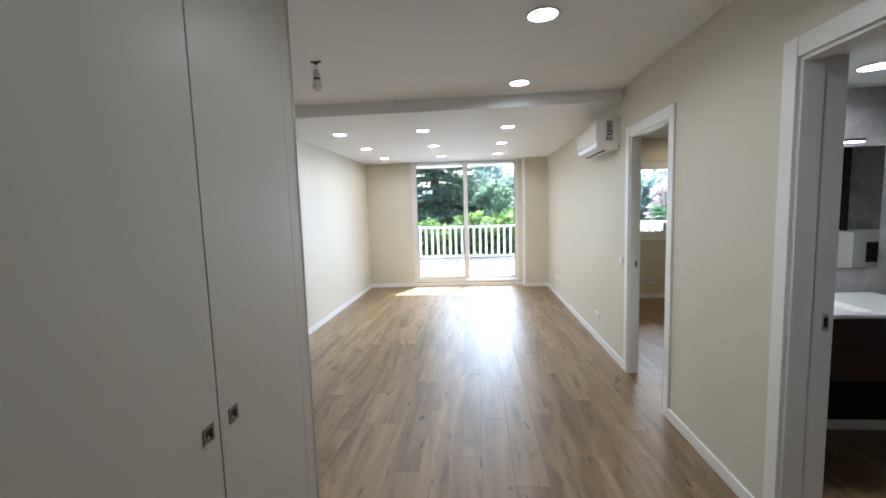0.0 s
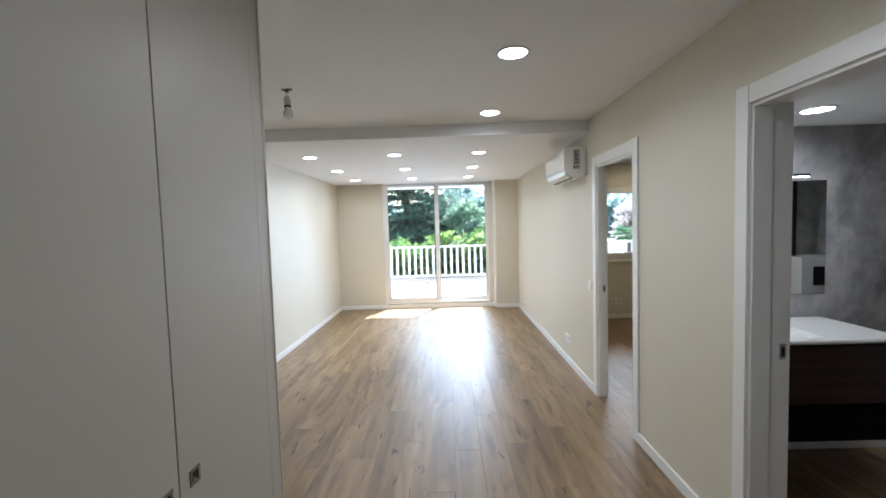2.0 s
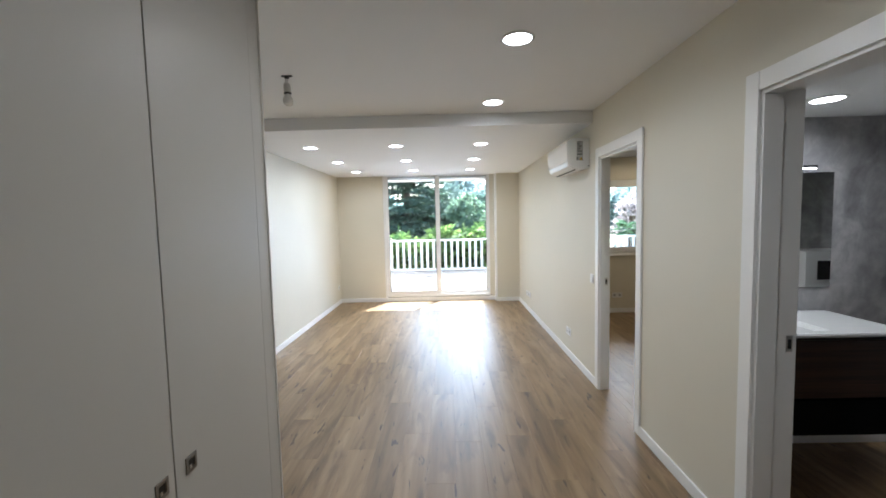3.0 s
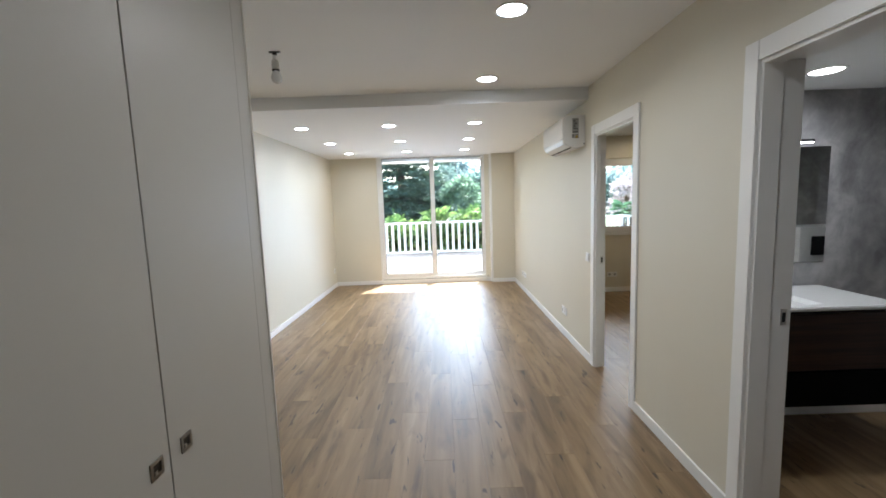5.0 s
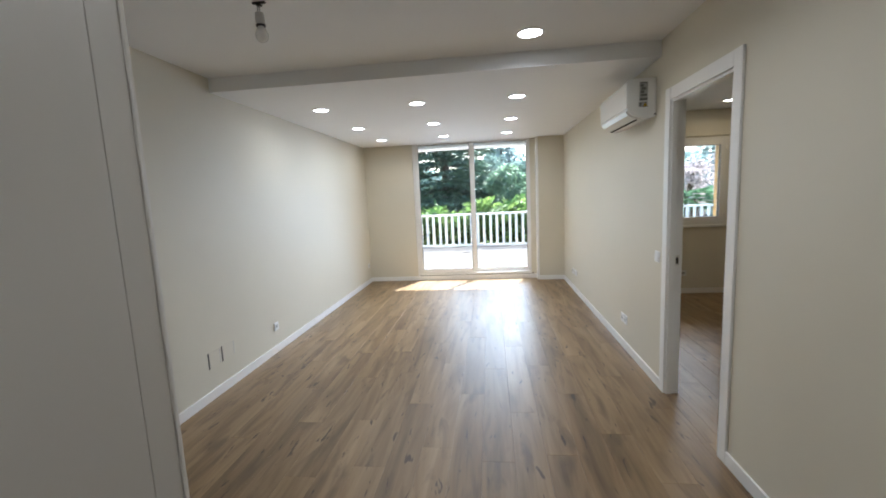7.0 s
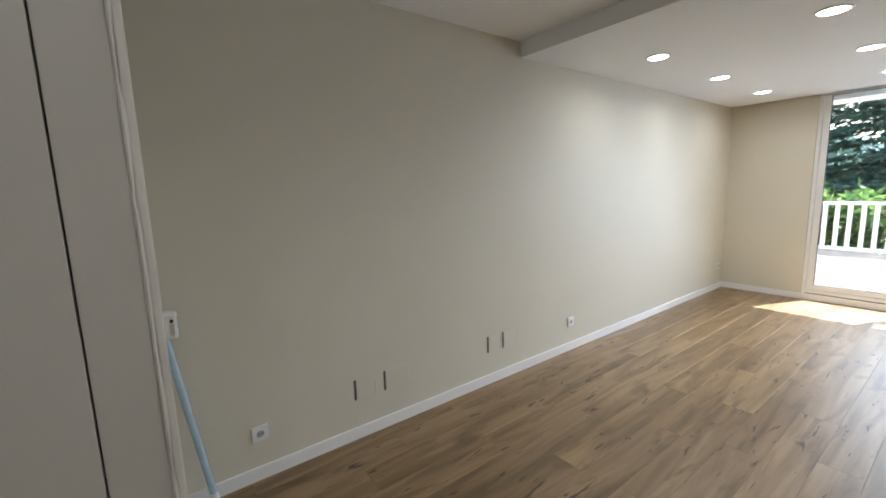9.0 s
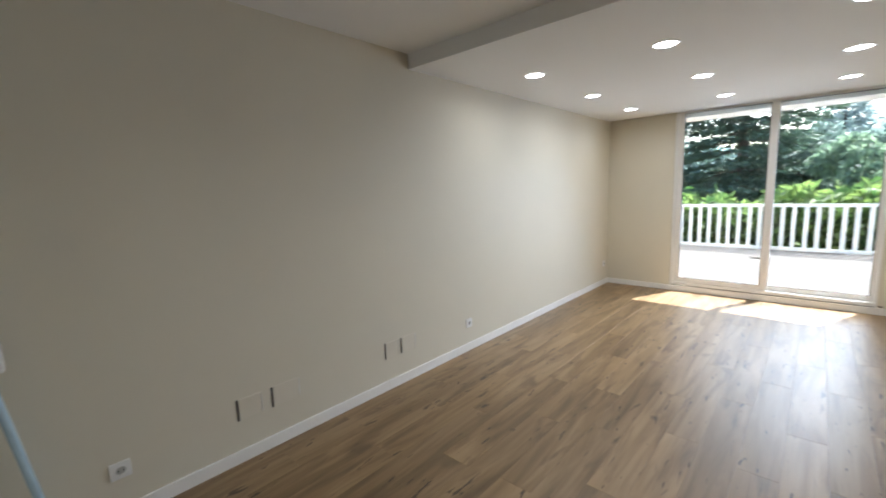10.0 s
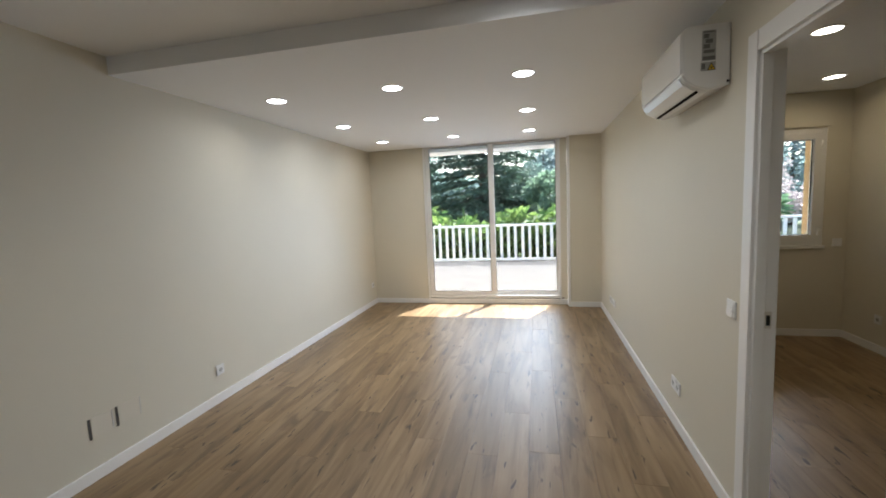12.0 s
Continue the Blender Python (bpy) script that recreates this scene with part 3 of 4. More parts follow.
# ---- air conditioner ----
def air_conditioner(y0, y1):
    t = thing("air_conditioner", (XR, (y0 + y1) / 2, 1.95), "glossy white wall-mounted air conditioner, flap closed", "air conditioner")
    xf, zb, zt = XR - 0.198, 1.955, 2.232
    prof = [(XR - 0.002, zb + 0.012), (XR - 0.035, zb), (xf + 0.115, zb - 0.008), (xf + 0.055, zb + 0.012), (xf + 0.018, zb + 0.038), (xf + 0.003, zb + 0.062),
            (xf, zb + 0.10), (xf - 0.001, zt - 0.05), (xf + 0.004, zt - 0.018), (xf + 0.018, zt - 0.004), (xf + 0.04, zt), (XR - 0.002, zt)]
    bm = extruded(bmesh.new(), prof, "y", y0, y1)
    caps = [e for e in bm.edges if abs(e.verts[0].co.y - e.verts[1].co.y) < 1e-5]
    bmesh.ops.bevel(bm, geom=caps, offset=0.006, segments=3, affect="EDGES")
    part("body", bm, GLOSS_WHITE, t)
    fp = [(xf - 0.006, zb + 0.075), (xf - 0.008, zt - 0.05), (xf - 0.004, zt - 0.022), (xf + 0.010, zt - 0.016), (xf + 0.010, zb + 0.078)]
    part("front_panel", extruded(bmesh.new(), fp, "y", y0 + 0.004, y1 - 0.004), GLOSS_WHITE, t)
    flap = [(xf + 0.0, zb + 0.060), (xf + 0.016, zb + 0.034), (xf + 0.052, zb + 0.0085), (xf + 0.066, zb + 0.0035), (xf + 0.067, zb - 0.001), (xf + 0.051, zb + 0.004), (xf + 0.013, zb + 0.030), (xf - 0.004, zb + 0.059)]
    part("flap", extruded(bmesh.new(), flap, "y", y0 + 0.03, y1 - 0.03), GLOSS_WHITE, t)
    slot = [(xf + 0.066, zb + 0.009), (xf + 0.083, zb + 0.003), (xf + 0.083, zb - 0.006), (xf + 0.066, zb - 0.002)]
    part("outlet_slot", extruded(bmesh.new(), slot, "y", y0 + 0.05, y1 - 0.04), DEEP_BLACK, t, "black air outlet slot")
    for y in (y0 + 0.14, y0 + 0.34, y1 - 0.14):
        bm = bmesh.new()
        tube(bm, pose(XR - 0.03, y, zb - 0.003), 0.005, 0.005, 0.006, 12)
        part("screw_cap", bm, GREY_PLASTIC, t)
    yl = y0 - 0.0012
    part("status_light", boxes((xf - 0.0055, y0 + 0.03, zb + 0.128, xf - 0.0045, y0 + 0.038, zb + 0.144)), METAL, t)
    rating = part("rating_label", boxes((XR - 0.118, yl, 2.075, XR - 0.062, y0, 2.205)), LABEL_GREY, t, "grey printed rating label")
    for z0, z1, a, b in ((2.196, 2.201, 0.112, 0.068), (2.172, 2.190, 0.112, 0.090), (2.150, 2.168, 0.104, 0.075), (2.128, 2.146, 0.112, 0.086), (2.108, 2.122, 0.110, 0.068), (2.078, 2.094, 0.115, 0.065)):
        part("print_bar", boxes((XR - a, yl - 0.0005, z0, XR - b, yl, z1)), LABEL_DARK, rating)
    warn = part("warning_label", boxes((XR - 0.122, yl, 2.032, XR - 0.062, y0, 2.070)), LABEL_GREY, t, "warning label with a yellow triangle")
    tri = extruded(bmesh.new(), [(XR - 0.096, 2.034), (XR - 0.062, 2.034), (XR - 0.079, 2.066)], "y", yl - 0.001, yl)
    part("triangle", tri, BLACK, warn)
    tri = extruded(bmesh.new(), [(XR - 0.0915, 2.0365), (XR - 0.0665, 2.0365), (XR - 0.079, 2.060)], "y", yl - 0.0015, yl - 0.001)
    part("triangle_field", tri, YELLOW, warn)
    part("triangle_mark", boxes((XR - 0.083, yl - 0.002, 2.040, XR - 0.075, yl - 0.0015, 2.048)), BLACK, warn)
    part("symbol", boxes((XR - 0.118, yl - 0.0008, 2.040, XR - 0.104, yl, 2.064)), LABEL_DARK, warn)
    part("drain_cap", boxes((XR - 0.018, y0 - 0.004, 1.975, XR - 0.004, y0, 1.985), bevel=0.002), BLACK, t)


air_conditioner(3.84, 4.55)


# ---- sockets, switches and cover plates ----
def socket(name, gangs, label, group=""):
    """Drawn in the x-z plane at the origin, facing -y."""
    t = thing(name, (0, 0, 0), label, "socket", group)
    for g in range(gangs):
        cx = (g - (gangs - 1) / 2) * 0.082
        face = part("plate", boxes((cx - 0.0405, -0.010, -0.0405, cx + 0.0405, 0, 0.0405), bevel=0.004), PLASTIC, t)
        bm = bmesh.new()
        turned(bm, ((0.0225, 0.0), (0.0225, 0.0012), (0.0195, 0.0016), (0.019, 0.0002)), pose(cx, -0.010, 0, 90))
        part("well_rim", bm, PLASTIC, face, smooth=True)
        bm = bmesh.new()
        tube(bm, pose(cx, -0.0098, 0, 90), 0.0188, 0.0188, 0.0006, 24)
        part("well", bm, GREY_PLASTIC, face)
        for s in (-1, 1):
            bm = bmesh.new()
            tube(bm, pose(cx + 0.0095 * s, -0.0103, 0, 90), 0.0034, 0.0034, 0.0006, 12)
            part("pin_hole", bm, BLACK, face)
            part("earth_clip", boxes((cx - 0.002, -0.0125, 0.017 * s - 0.002, cx + 0.002, -0.0102, 0.017 * s + 0.002)), METAL, face)
    return t


ON_LEFT, ON_RIGHT = 90, -90      # turns a fitting to the left or right wall
one = socket("socket", 1, "white single wall socket above the skirting", "wall sockets")
one.matrix_basis = pose(XL, 1.83, 0.248, 0, 0, ON_LEFT)
copy_thing(one, pose(XL, 4.39, 0.258, 0, 0, ON_LEFT))
copy_thing(one, pose(XL, 7.575, 0.31, 0, 0, ON_LEFT))
copy_thing(one, pose(XR, 6.86, 0.275, 0, 0, ON_RIGHT))
copy_thing(one, pose(BX, 6.05, 0.30, 0, 0, ON_RIGHT))
two = socket("double_socket", 2, "white double wall socket above the skirting", "double wall sockets")
two.matrix_basis = pose(XR, 4.485, 0.275, 0, 0, ON_RIGHT)
copy_thing(two, pose(XR, 6.66, 0.285, 0, 0, ON_RIGHT))
copy_thing(two, pose(2.79, BY, 0.278))
copy_thing(two, pose(BX, 5.86, 0.30, 0, 0, ON_RIGHT))


def switch(name, m, label):
    t = thing(name, (0, 0, 0), label, "light switch")
    part("plate", boxes((-0.0405, -0.009, -0.0405, 0.0405, 0, 0.0405), bevel=0.004), PLASTIC, t)
    part("rocker", extruded(bmesh.new(), [(-0.009, -0.029), (-0.0155, -0.029), (-0.0105, 0.029), (-0.009, 0.029)], "x", -0.029, 0.029), PLASTIC, t)
    t.matrix_basis = m
    return t


switch("light_switch", pose(XR, 3.757, 0.962, 0, 0, ON_RIGHT), "white rocker light switch beside the bedroom door")
switch("shutter_switch", pose(3.48, BY, 0.956), "white shutter switch beside the bedroom window")


def cover_plate(y, w, label):
    t = thing("cover_plate", (XL, y, 0.24), label, "cover plate", "blank plates on the long wall")
    part("lid", boxes((XL, y + 0.012, 0.242, XL + 0.003, y + w, 0.362), bevel=0.001), PLATE, t)
    # a flat dark strip on the wall paints the shade of the gap
    part("open_slot", boxes((XL + 0.0005, y - 0.003, 0.240, XL + 0.002, y + 0.011, 0.362)), SLOT, t, "dark strip drawn as the shaded gap beside the lid")
    part("lip", boxes((XL + 0.001, y + w, 0.248, XL + 0.005, y + w + 0.004, 0.358), bevel=0.001), PLASTIC, t)


for y, w in ((2.352, 0.135), (2.547, 0.172), (3.403, 0.13), (3.560, 0.15)):
    cover_plate(y, w, "cream blank cover plate standing slightly open")


# ---- pole leaning in the corner ----
def leaning_pole():
    foot, head = Vector((XL + 0.065, 1.605, 0.0)), Vector((XL + 0.045, 1.488, 0.86))
    t = thing("mop", foot, "pale blue mop pole with a white grip, leaning on the wall", "mop")
    way = (head - foot).normalized()
    m = Matrix.Translation(foot) @ way.to_track_quat("Z", "Y").to_matrix().to_4x4()
    bm = bmesh.new()
    tube(bm, m @ Matrix.Translation((0, 0, 0.05)), 0.0155, 0.0155, 0.80, 20)
    part("pole", bm, BLUE, t, "pale blue translucent tube", smooth=False)
    bm = bmesh.new()
    tube(bm, m @ Matrix.Translation((0, 0, 0.004)), 0.019, 0.018, 0.07, 20)
    part("foot_cap", bm, PLASTIC, t)
    bm = bmesh.new()
    box(bm, -0.021, -0.032, 0.835, 0.022, 0.032, 0.962, 0.018)
    bmesh.ops.transform(bm, matrix=Matrix.Translation((head.x + 0.002, head.y + 0.022, 0.005)), verts=bm.verts)
    grip = part("grip", bm, PLASTIC, t, "white moulded grip")
    part("slot", boxes((head.x + 0.0245, head.y + 0.022, 0.862, head.x + 0.0255, head.y + 0.040, 0.912), bevel=0.0002), METAL, grip)
    part("button", boxes((head.x + 0.0248, head.y + 0.026, 0.918, head.x + 0.0262, head.y + 0.038, 0.932)), BLACK, grip)
    part("wall_clip", boxes((XL + 0.001, head.y - 0.045, 0.935, XL + 0.03, head.y + 0.0, 0.985), bevel=0.006), GREY_PLASTIC, t)


leaning_pole()


# ---- bathroom ----
def vanity():
    x0, x1, y0 = 1.74, 2.575, 2.165
    t = thing("vanity", (2.15, 2.43, 0.31), "wall-hung dark wenge vanity with two drawers", "vanity")
    part("carcass", boxes((x0 + 0.012, y0 + 0.045, 0.325, x1 - 0.012, WY - 0.002, 0.862)), BLACK, t)
    top = part("drawer", boxes((x0 + 0.008, y0 + 0.02, 0.535, x1 - 0.008, y0 + 0.042, 0.845), bevel=0.002), WENGE, t, "dark wenge drawer front")
    part("drawer", boxes((x0 + 0.018, y0 + 0.024, 0.328, x1 - 0.018, y0 + 0.044, 0.520), bevel=0.002), DEEP_BLACK, t, "black lower drawer front")
    part("finger_rail", boxes((x0 + 0.012, y0 + 0.026, 0.848, x1 - 0.012, y0 + 0.04, 0.860)), BLACK, t)
    b = thing("washbasin", (2.15, 2.43, 0.863), "white ceramic washbasin top on the vanity", "washbasin")
    bm = bmesh.new()
    bx0, bx1, by0, by1 = 1.79, 2.18, 2.235, 2.555
    zt, zb = 0.885, 0.864
    outer = [(x0, y0), (x1, y0), (x1, WY - 0.001), (x0, WY - 0.001)]
    inner = [(bx0, by0), (bx1, by0), (bx1, by1), (bx0, by1)]
    low = [(bx0 + 0.05, by0 + 0.04), (bx1 - 0.09, by0 + 0.04), (bx1 - 0.09, by1 - 0.04), (bx0 + 0.05, by1 - 0.04)]
    rings = [[bm.verts.new((x, y, z)) for x, y in some] for some, z in ((outer, zb), (outer, zt), (inner, zt), (low, 0.80))]
    for a, c in zip(rings, rings[1:]):
        for k in range(4):
            bm.faces.new((a[k], a[(k + 1) % 4], c[(k + 1) % 4], c[k]))
    bm.faces.new(rings[3])
    bm.faces.new(rings[0][::-1])
    bmesh.ops.recalc_face_normals(bm, faces=bm.faces[:])
    bmesh.ops.bevel(bm, geom=[e for e in bm.edges if e.calc_length() > 0.02 and e.verts[0].co.z > 0.81], offset=0.006, segments=3, affect="EDGES")
    part("basin", bm, CERAMIC, b)
    bm = bmesh.new()
    tube(bm, pose(1.965, 2.42, 0.8), 0.022, 0.022, 0.003, 20)
    part("drain", bm, METAL, b)


vanity()
mirror = thing("bathroom_mirror", (2.17, WY, 1.035), "frameless rectangular mirror above the vanity", "mirror")
part("glass", boxes((1.76, WY - 0.006, 1.037, 2.595, WY - 0.003, 1.768), bevel=0.001), MIRROR, mirror)
part("backing", boxes((1.77, WY - 0.003, 1.045, 2.585, WY - 0.0005, 1.76)), GREY_PLASTIC, mirror)
ml = thing("mirror_lamp", (2.17, WY, 1.79), "slim black mirror lamp, lit underneath", "wall lamp")
part("arm", boxes((2.15, WY - 0.10, 1.782, 2.19, WY - 0.0005, 1.796), bevel=0.002), BLACK, ml)
part("bar", boxes((1.92, WY - 0.125, 1.784, 2.385, WY - 0.10, 1.800), bevel=0.002), BLACK, ml)
part("diffuser", boxes((1.925, WY - 0.122, 1.779, 2.38, WY - 0.103, 1.7835)), LIT, ml)
cist = thing("cistern_box", (3.34, 1.75, 0), "white boxed-in cistern with a dark flush plate", "cistern")
part("boxing", boxes((3.14, 1.62, 0, BX - 0.001, 1.88, 1.19), bevel=0.003), LACQUER, cist)
part("flush_plate", boxes((3.235, 1.88, 0.95, 3.355, 1.892, 1.11), bevel=0.004), BLACK, cist, "dark flush plate")
part("flush_button", boxes((3.25, 1.892, 0.985, 3.30, 1.897, 1.075), bevel=0.003), BLACK, cist)
scr = thing("shower_screen", (3.2, 1.70, 1.19), "shower glass edge with a black aluminium profile", "shower screen")
part("profile", boxes((3.185, 1.70, 1.19, 3.215, 1.73, Z4 - 0.001), bevel=0.002), BLACK, scr)
pane = part("pane", boxes((3.19, 0.66, 1.20, 3.198, 1.699, Z4 - 0.01)), GLASS, scr)


# ---- terrace ----
ground = structure("ground", boxes((-400, 8.0, -0.9, 400, 900, -0.6), (-400, -400, -0.9, 400, 7.999, -0.6)), SOIL, "dark green garden ground", "ground")
terrace = structure("terrace", boxes((-6.5, 8.03, -0.599, 9.0, 12.96, -0.045), (1.735, 6.705, -0.599, 9.0, 8.029, -0.045)), RENDER_WHITE, "terrace paved with pale weathered boards", "terrace")


def railing(x0, x1, y):
    t = thing("railing", ((x0 + x1) / 2, y, -0.02), "white painted railing with flat upright bars", "railing")
    part("top_rail", boxes((x0, y - 0.035, 0.885, x1, y + 0.035, 0.942), bevel=0.006), RAIL_WHITE, t)
    part("bottom_rail", boxes((x0, y - 0.022, 0.0, x1, y + 0.022, 0.066), bevel=0.005), RAIL_WHITE, t)
    bm = boxes((-0.036, -0.012, 0.066, 0.036, 0.012, 0.885), bevel=0.003)
    n = int((x1 - x0) / 0.1815)
    bar = part("bar", bm, RAIL_WHITE, t)
    for k in range(n):
        b = bar if k == 0 else new("bar", bar.data)
        b.parent = t
        b.matrix_parent_inverse = PARENT_AT[t.name].inverted()
        b.location = (x0 + 0.104 + k * 0.1815 + 0.004 * math.sin(k * 2.3), y, 0)
    for x in [x0 + 0.014 + k * 1.815 for k in range(int((x1 - x0) / 1.815) + 1)]:
        part("foot", boxes((x - 0.02, y - 0.02, -0.045, x + 0.02, y + 0.02, 0.001)), RAIL_WHITE, t)


railing(-6.4, 8.9, 12.42)


def fallen_leaf(x, y):
    """A dry leaf lying curled on the boards."""
    bm = bmesh.new()
    rows = []
    for k in range(7):
        f = k / 6
        half = 0.045 * math.sin(math.pi * (0.08 + 0.84 * f)) + 0.004
        rows.append([bm.verts.new((x + (f - 0.5) * 0.19, y + v * half, -0.0205 + 0.012 * abs(v) + 0.02 * (2 * f - 1) ** 2)) for v in (-1, -0.5, 0, 0.5, 1)])
    for p, q in zip(rows, rows[1:]):
        for i in range(4):
            bm.faces.new((p[i], q[i], q[i + 1], p[i + 1]))
    bmesh.ops.solidify(bm, geom=bm.faces[:], thickness=0.0012)
    leaf = part("fallen_leaf", bm, BARK, smooth=True)
    tagged(leaf, "dark dry curled leaf lying on the terrace boards", "leaf")


fallen_leaf(-0.41, 11.2)


# ---- planting ----
rng = np.random.default_rng(7)


def blades(centres, way, length, width, droop=0.0, fold=0.25):
    """Leaf-shaped, folded four-point blades at centres, along way (n x 3)."""
    n = len(centres)
    way = way / np.linalg.norm(way, axis=1, keepdims=True)
    side = np.cross(way, rng.normal(size=(n, 3)))
    side /= np.linalg.norm(side, axis=1, keepdims=True) + 1e-9
    up = np.cross(side, way)
    L, W = np.broadcast_to(length, n)[:, None], np.broadcast_to(width, n)[:, None]
    tip = centres + way * L - np.array([0, 0, 1.0]) * droop * L
    mid = centres + way * L * 0.45
    v = np.stack([centres, mid + side * W / 2 + up * W * fold, tip, mid - side * W / 2 + up * W * fold], 1).reshape(-1, 3)
    i = np.arange(n)[:, None] * 4
    return v, np.concatenate([np.concatenate([i, i + 1, i + 2], 1), np.concatenate([i, i + 2, i + 3], 1)])


def limb(verts, faces, a, b, r0, r1, seg=6):
    """A tapered limb added to lists of vertices and faces."""
    a, b = np.array(a, float), np.array(b, float)
    w = (b - a) / (np.linalg.norm(b - a) + 1e-9)
    u = np.cross(w, (0.3, 0.9, 0.2))
    u /= np.linalg.norm(u)
    v = np.cross(w, u)
    k = len(verts)
    for c, r in ((a, r0), (b, r1)):
        for s in range(seg):
            q = 2 * math.pi * s / seg
            verts.append(tuple(c + r * (math.cos(q) * u + math.sin(q) * v)))
    for s in range(seg):
        faces.append((k + s, k + (s + 1) % seg, k + seg + (s + 1) % seg, k + seg + s))


def conifer(at, height, spread, first, whorls, leaf, label, name="conifer", dense=1.0, flat=0.12, clump=0.34):
    """A conifer with whorls of long, flat, drooping boughs."""
    t = thing(name, at, label, "tree")
    tv, tf = [], []
    base = np.array(at, float)
    limb(tv, tf, base, base + (0, 0, height), 0.022 * height, 0.004 * height, 10)
    cc, ww = [], []
    for k in range(whorls):
        f = k / whorls
        z = first + (height - first) * f ** 0.92
        reach = spread * (1 - f) ** 0.75 * rng.uniform(0.85, 1.1) + 0.25
        for j in range(rng.integers(6, 9)):
            q = 2 * math.pi * j / 7 + rng.uniform(-0.35, 0.35) + k
            r = reach * rng.uniform(0.7, 1.1)
            d = np.array([math.cos(q), math.sin(q), 0])
            rise = rng.uniform(-0.10, 0.10)
            pts = [base + (0, 0, z) + d * r * s + np.array([0, 0, r * (rise * s - flat * s * s)]) for s in (0, 0.35, 0.7, 1.0)]
            for p, n_, ra, rb in zip(pts, pts[1:], (0.03, 0.02, 0.012), (0.02, 0.012, 0.004)):
                limb(tv, tf, p, n_, ra * reach / 2.2, rb * reach / 2.2, 4)
            m = int(34 * r * dense)
            s = np.sqrt(rng.uniform(0.03, 1, m))
            across = np.array([-d[1], d[0], 0])
            c = base + np.array([0, 0, z]) + d * (r * s)[:, None] + across * (rng.normal(0, 0.17, m) * r * (0.35 + 0.65 * s))[:, None]
            c[:, 2] += r * (rise * s - flat * s * s) + rng.normal(0, 0.05, m)
            cc.append(c)
            ww.append(d * rng.uniform(0.3, 1, m)[:, None] + across * rng.normal(0, 0.7, m)[:, None] + np.array([0, 0, 1]) * rng.normal(-0.05, 0.22, m)[:, None])
    raw("trunk", tv, tf, BARK, t)
    c, w = np.concatenate(cc), np.concatenate(ww)
    v, f = blades(c, w, rng.uniform(0.6, 1.3, len(c)) * clump, rng.uniform(0.2, 0.42, len(c)) * clump, 0.12)
    raw("crown", v.tolist(), f.tolist(), leaf, t)
    return t


def broadleaf(at, height, crown, leaf, label, name="tree", count=5000, size=0.22):
    """A broad-leaved tree: forked trunk, limbs, and an uneven crown of leaf clumps with gaps."""
    t = thing(name, at, label, "tree")
    base = np.array(at, float)
    tv, tf = [], []
    fork = base + (0, 0, height * 0.35)
    limb(tv, tf, base, fork, 0.03 * height, 0.02 * height, 8)
    heads = []
    for k in range(9):
        q = k * 2.4
        e = fork + np.array([math.cos(q) * crown * rng.uniform(0.2, 0.8), math.sin(q) * crown * rng.uniform(0.2, 0.8), height * rng.uniform(0.15, 0.6)])
        limb(tv, tf, fork, e, 0.014 * height, 0.004 * height, 5)
        for _ in range(4):
            g = e + rng.normal(0, crown * 0.28, 3)
            limb(tv, tf, e, g, 0.005 * height, 0.001 * height, 4)
            heads.append((g, crown * rng.uniform(0.16, 0.34)))
    raw("trunk", tv, tf, BARK, t)
    n = count // len(heads)
    c, w = [], []
    for g, r in heads:
        o = rng.normal(size=(n, 3))
        o /= np.linalg.norm(o, axis=1, keepdims=True)
        c.append(g + o * (r * rng.uniform(0.4, 1.1, n))[:, None] * (1, 1, 0.7))
        w.append(o + rng.normal(0, 0.7, (n, 3)) + (0, 0, -0.3))
    c, w = np.concatenate(c), np.concatenate(w)
    v, f = blades(c, w, rng.uniform(0.6, 1.3, len(c)) * size, rng.uniform(0.35, 0.6, len(c)) * size, 0.1)
    raw("crown", v.tolist(), f.tolist(), leaf, t)
    return t


def hedge(x0, x1, y0, y1, top, n):
    """A leafy hedge of large glossy leaves with an uneven top."""
    t = thing("hedge", ((x0 + x1) / 2, (y0 + y1) / 2, -0.6), "bright green large-leaved hedge behind the railing", "hedge")
    x, y = rng.uniform(x0, x1, n), rng.uniform(y0, y1, n)
    crest = top + 0.20 * np.sin(x * 1.9 + 0.6) + 0.13 * np.sin(x * 4.7 + 2) + 0.07 * np.sin(x * 11.3)
    z = -0.6 + (crest + 0.6) * rng.uniform(0.0, 1.0, n) ** 0.75 + rng.normal(0, 0.05, n)
    c = np.stack([x, y, z], 1)
    w = rng.normal(0, 0.8, (n, 3)) + np.array([0, -0.7, 0.35])
    v, f = blades(c, w, rng.uniform(0.20, 0.46, n), rng.uniform(0.09, 0.18, n), 0.25)
    raw("leaves", v.tolist(), f.tolist(), HEDGE_LEAF, t, kind="stuff")
    tv, tf = [], []
    for k in range(60):
        a = np.array([rng.uniform(x0, x1), rng.uniform(y0, y1), -0.6])
        limb(tv, tf, a, a + (rng.normal(0, 0.2), rng.normal(0, 0.15), rng.uniform(1.0, 1.7)), 0.02, 0.006, 5)
    raw("stems", tv, tf, BARK, t, kind="stuff")


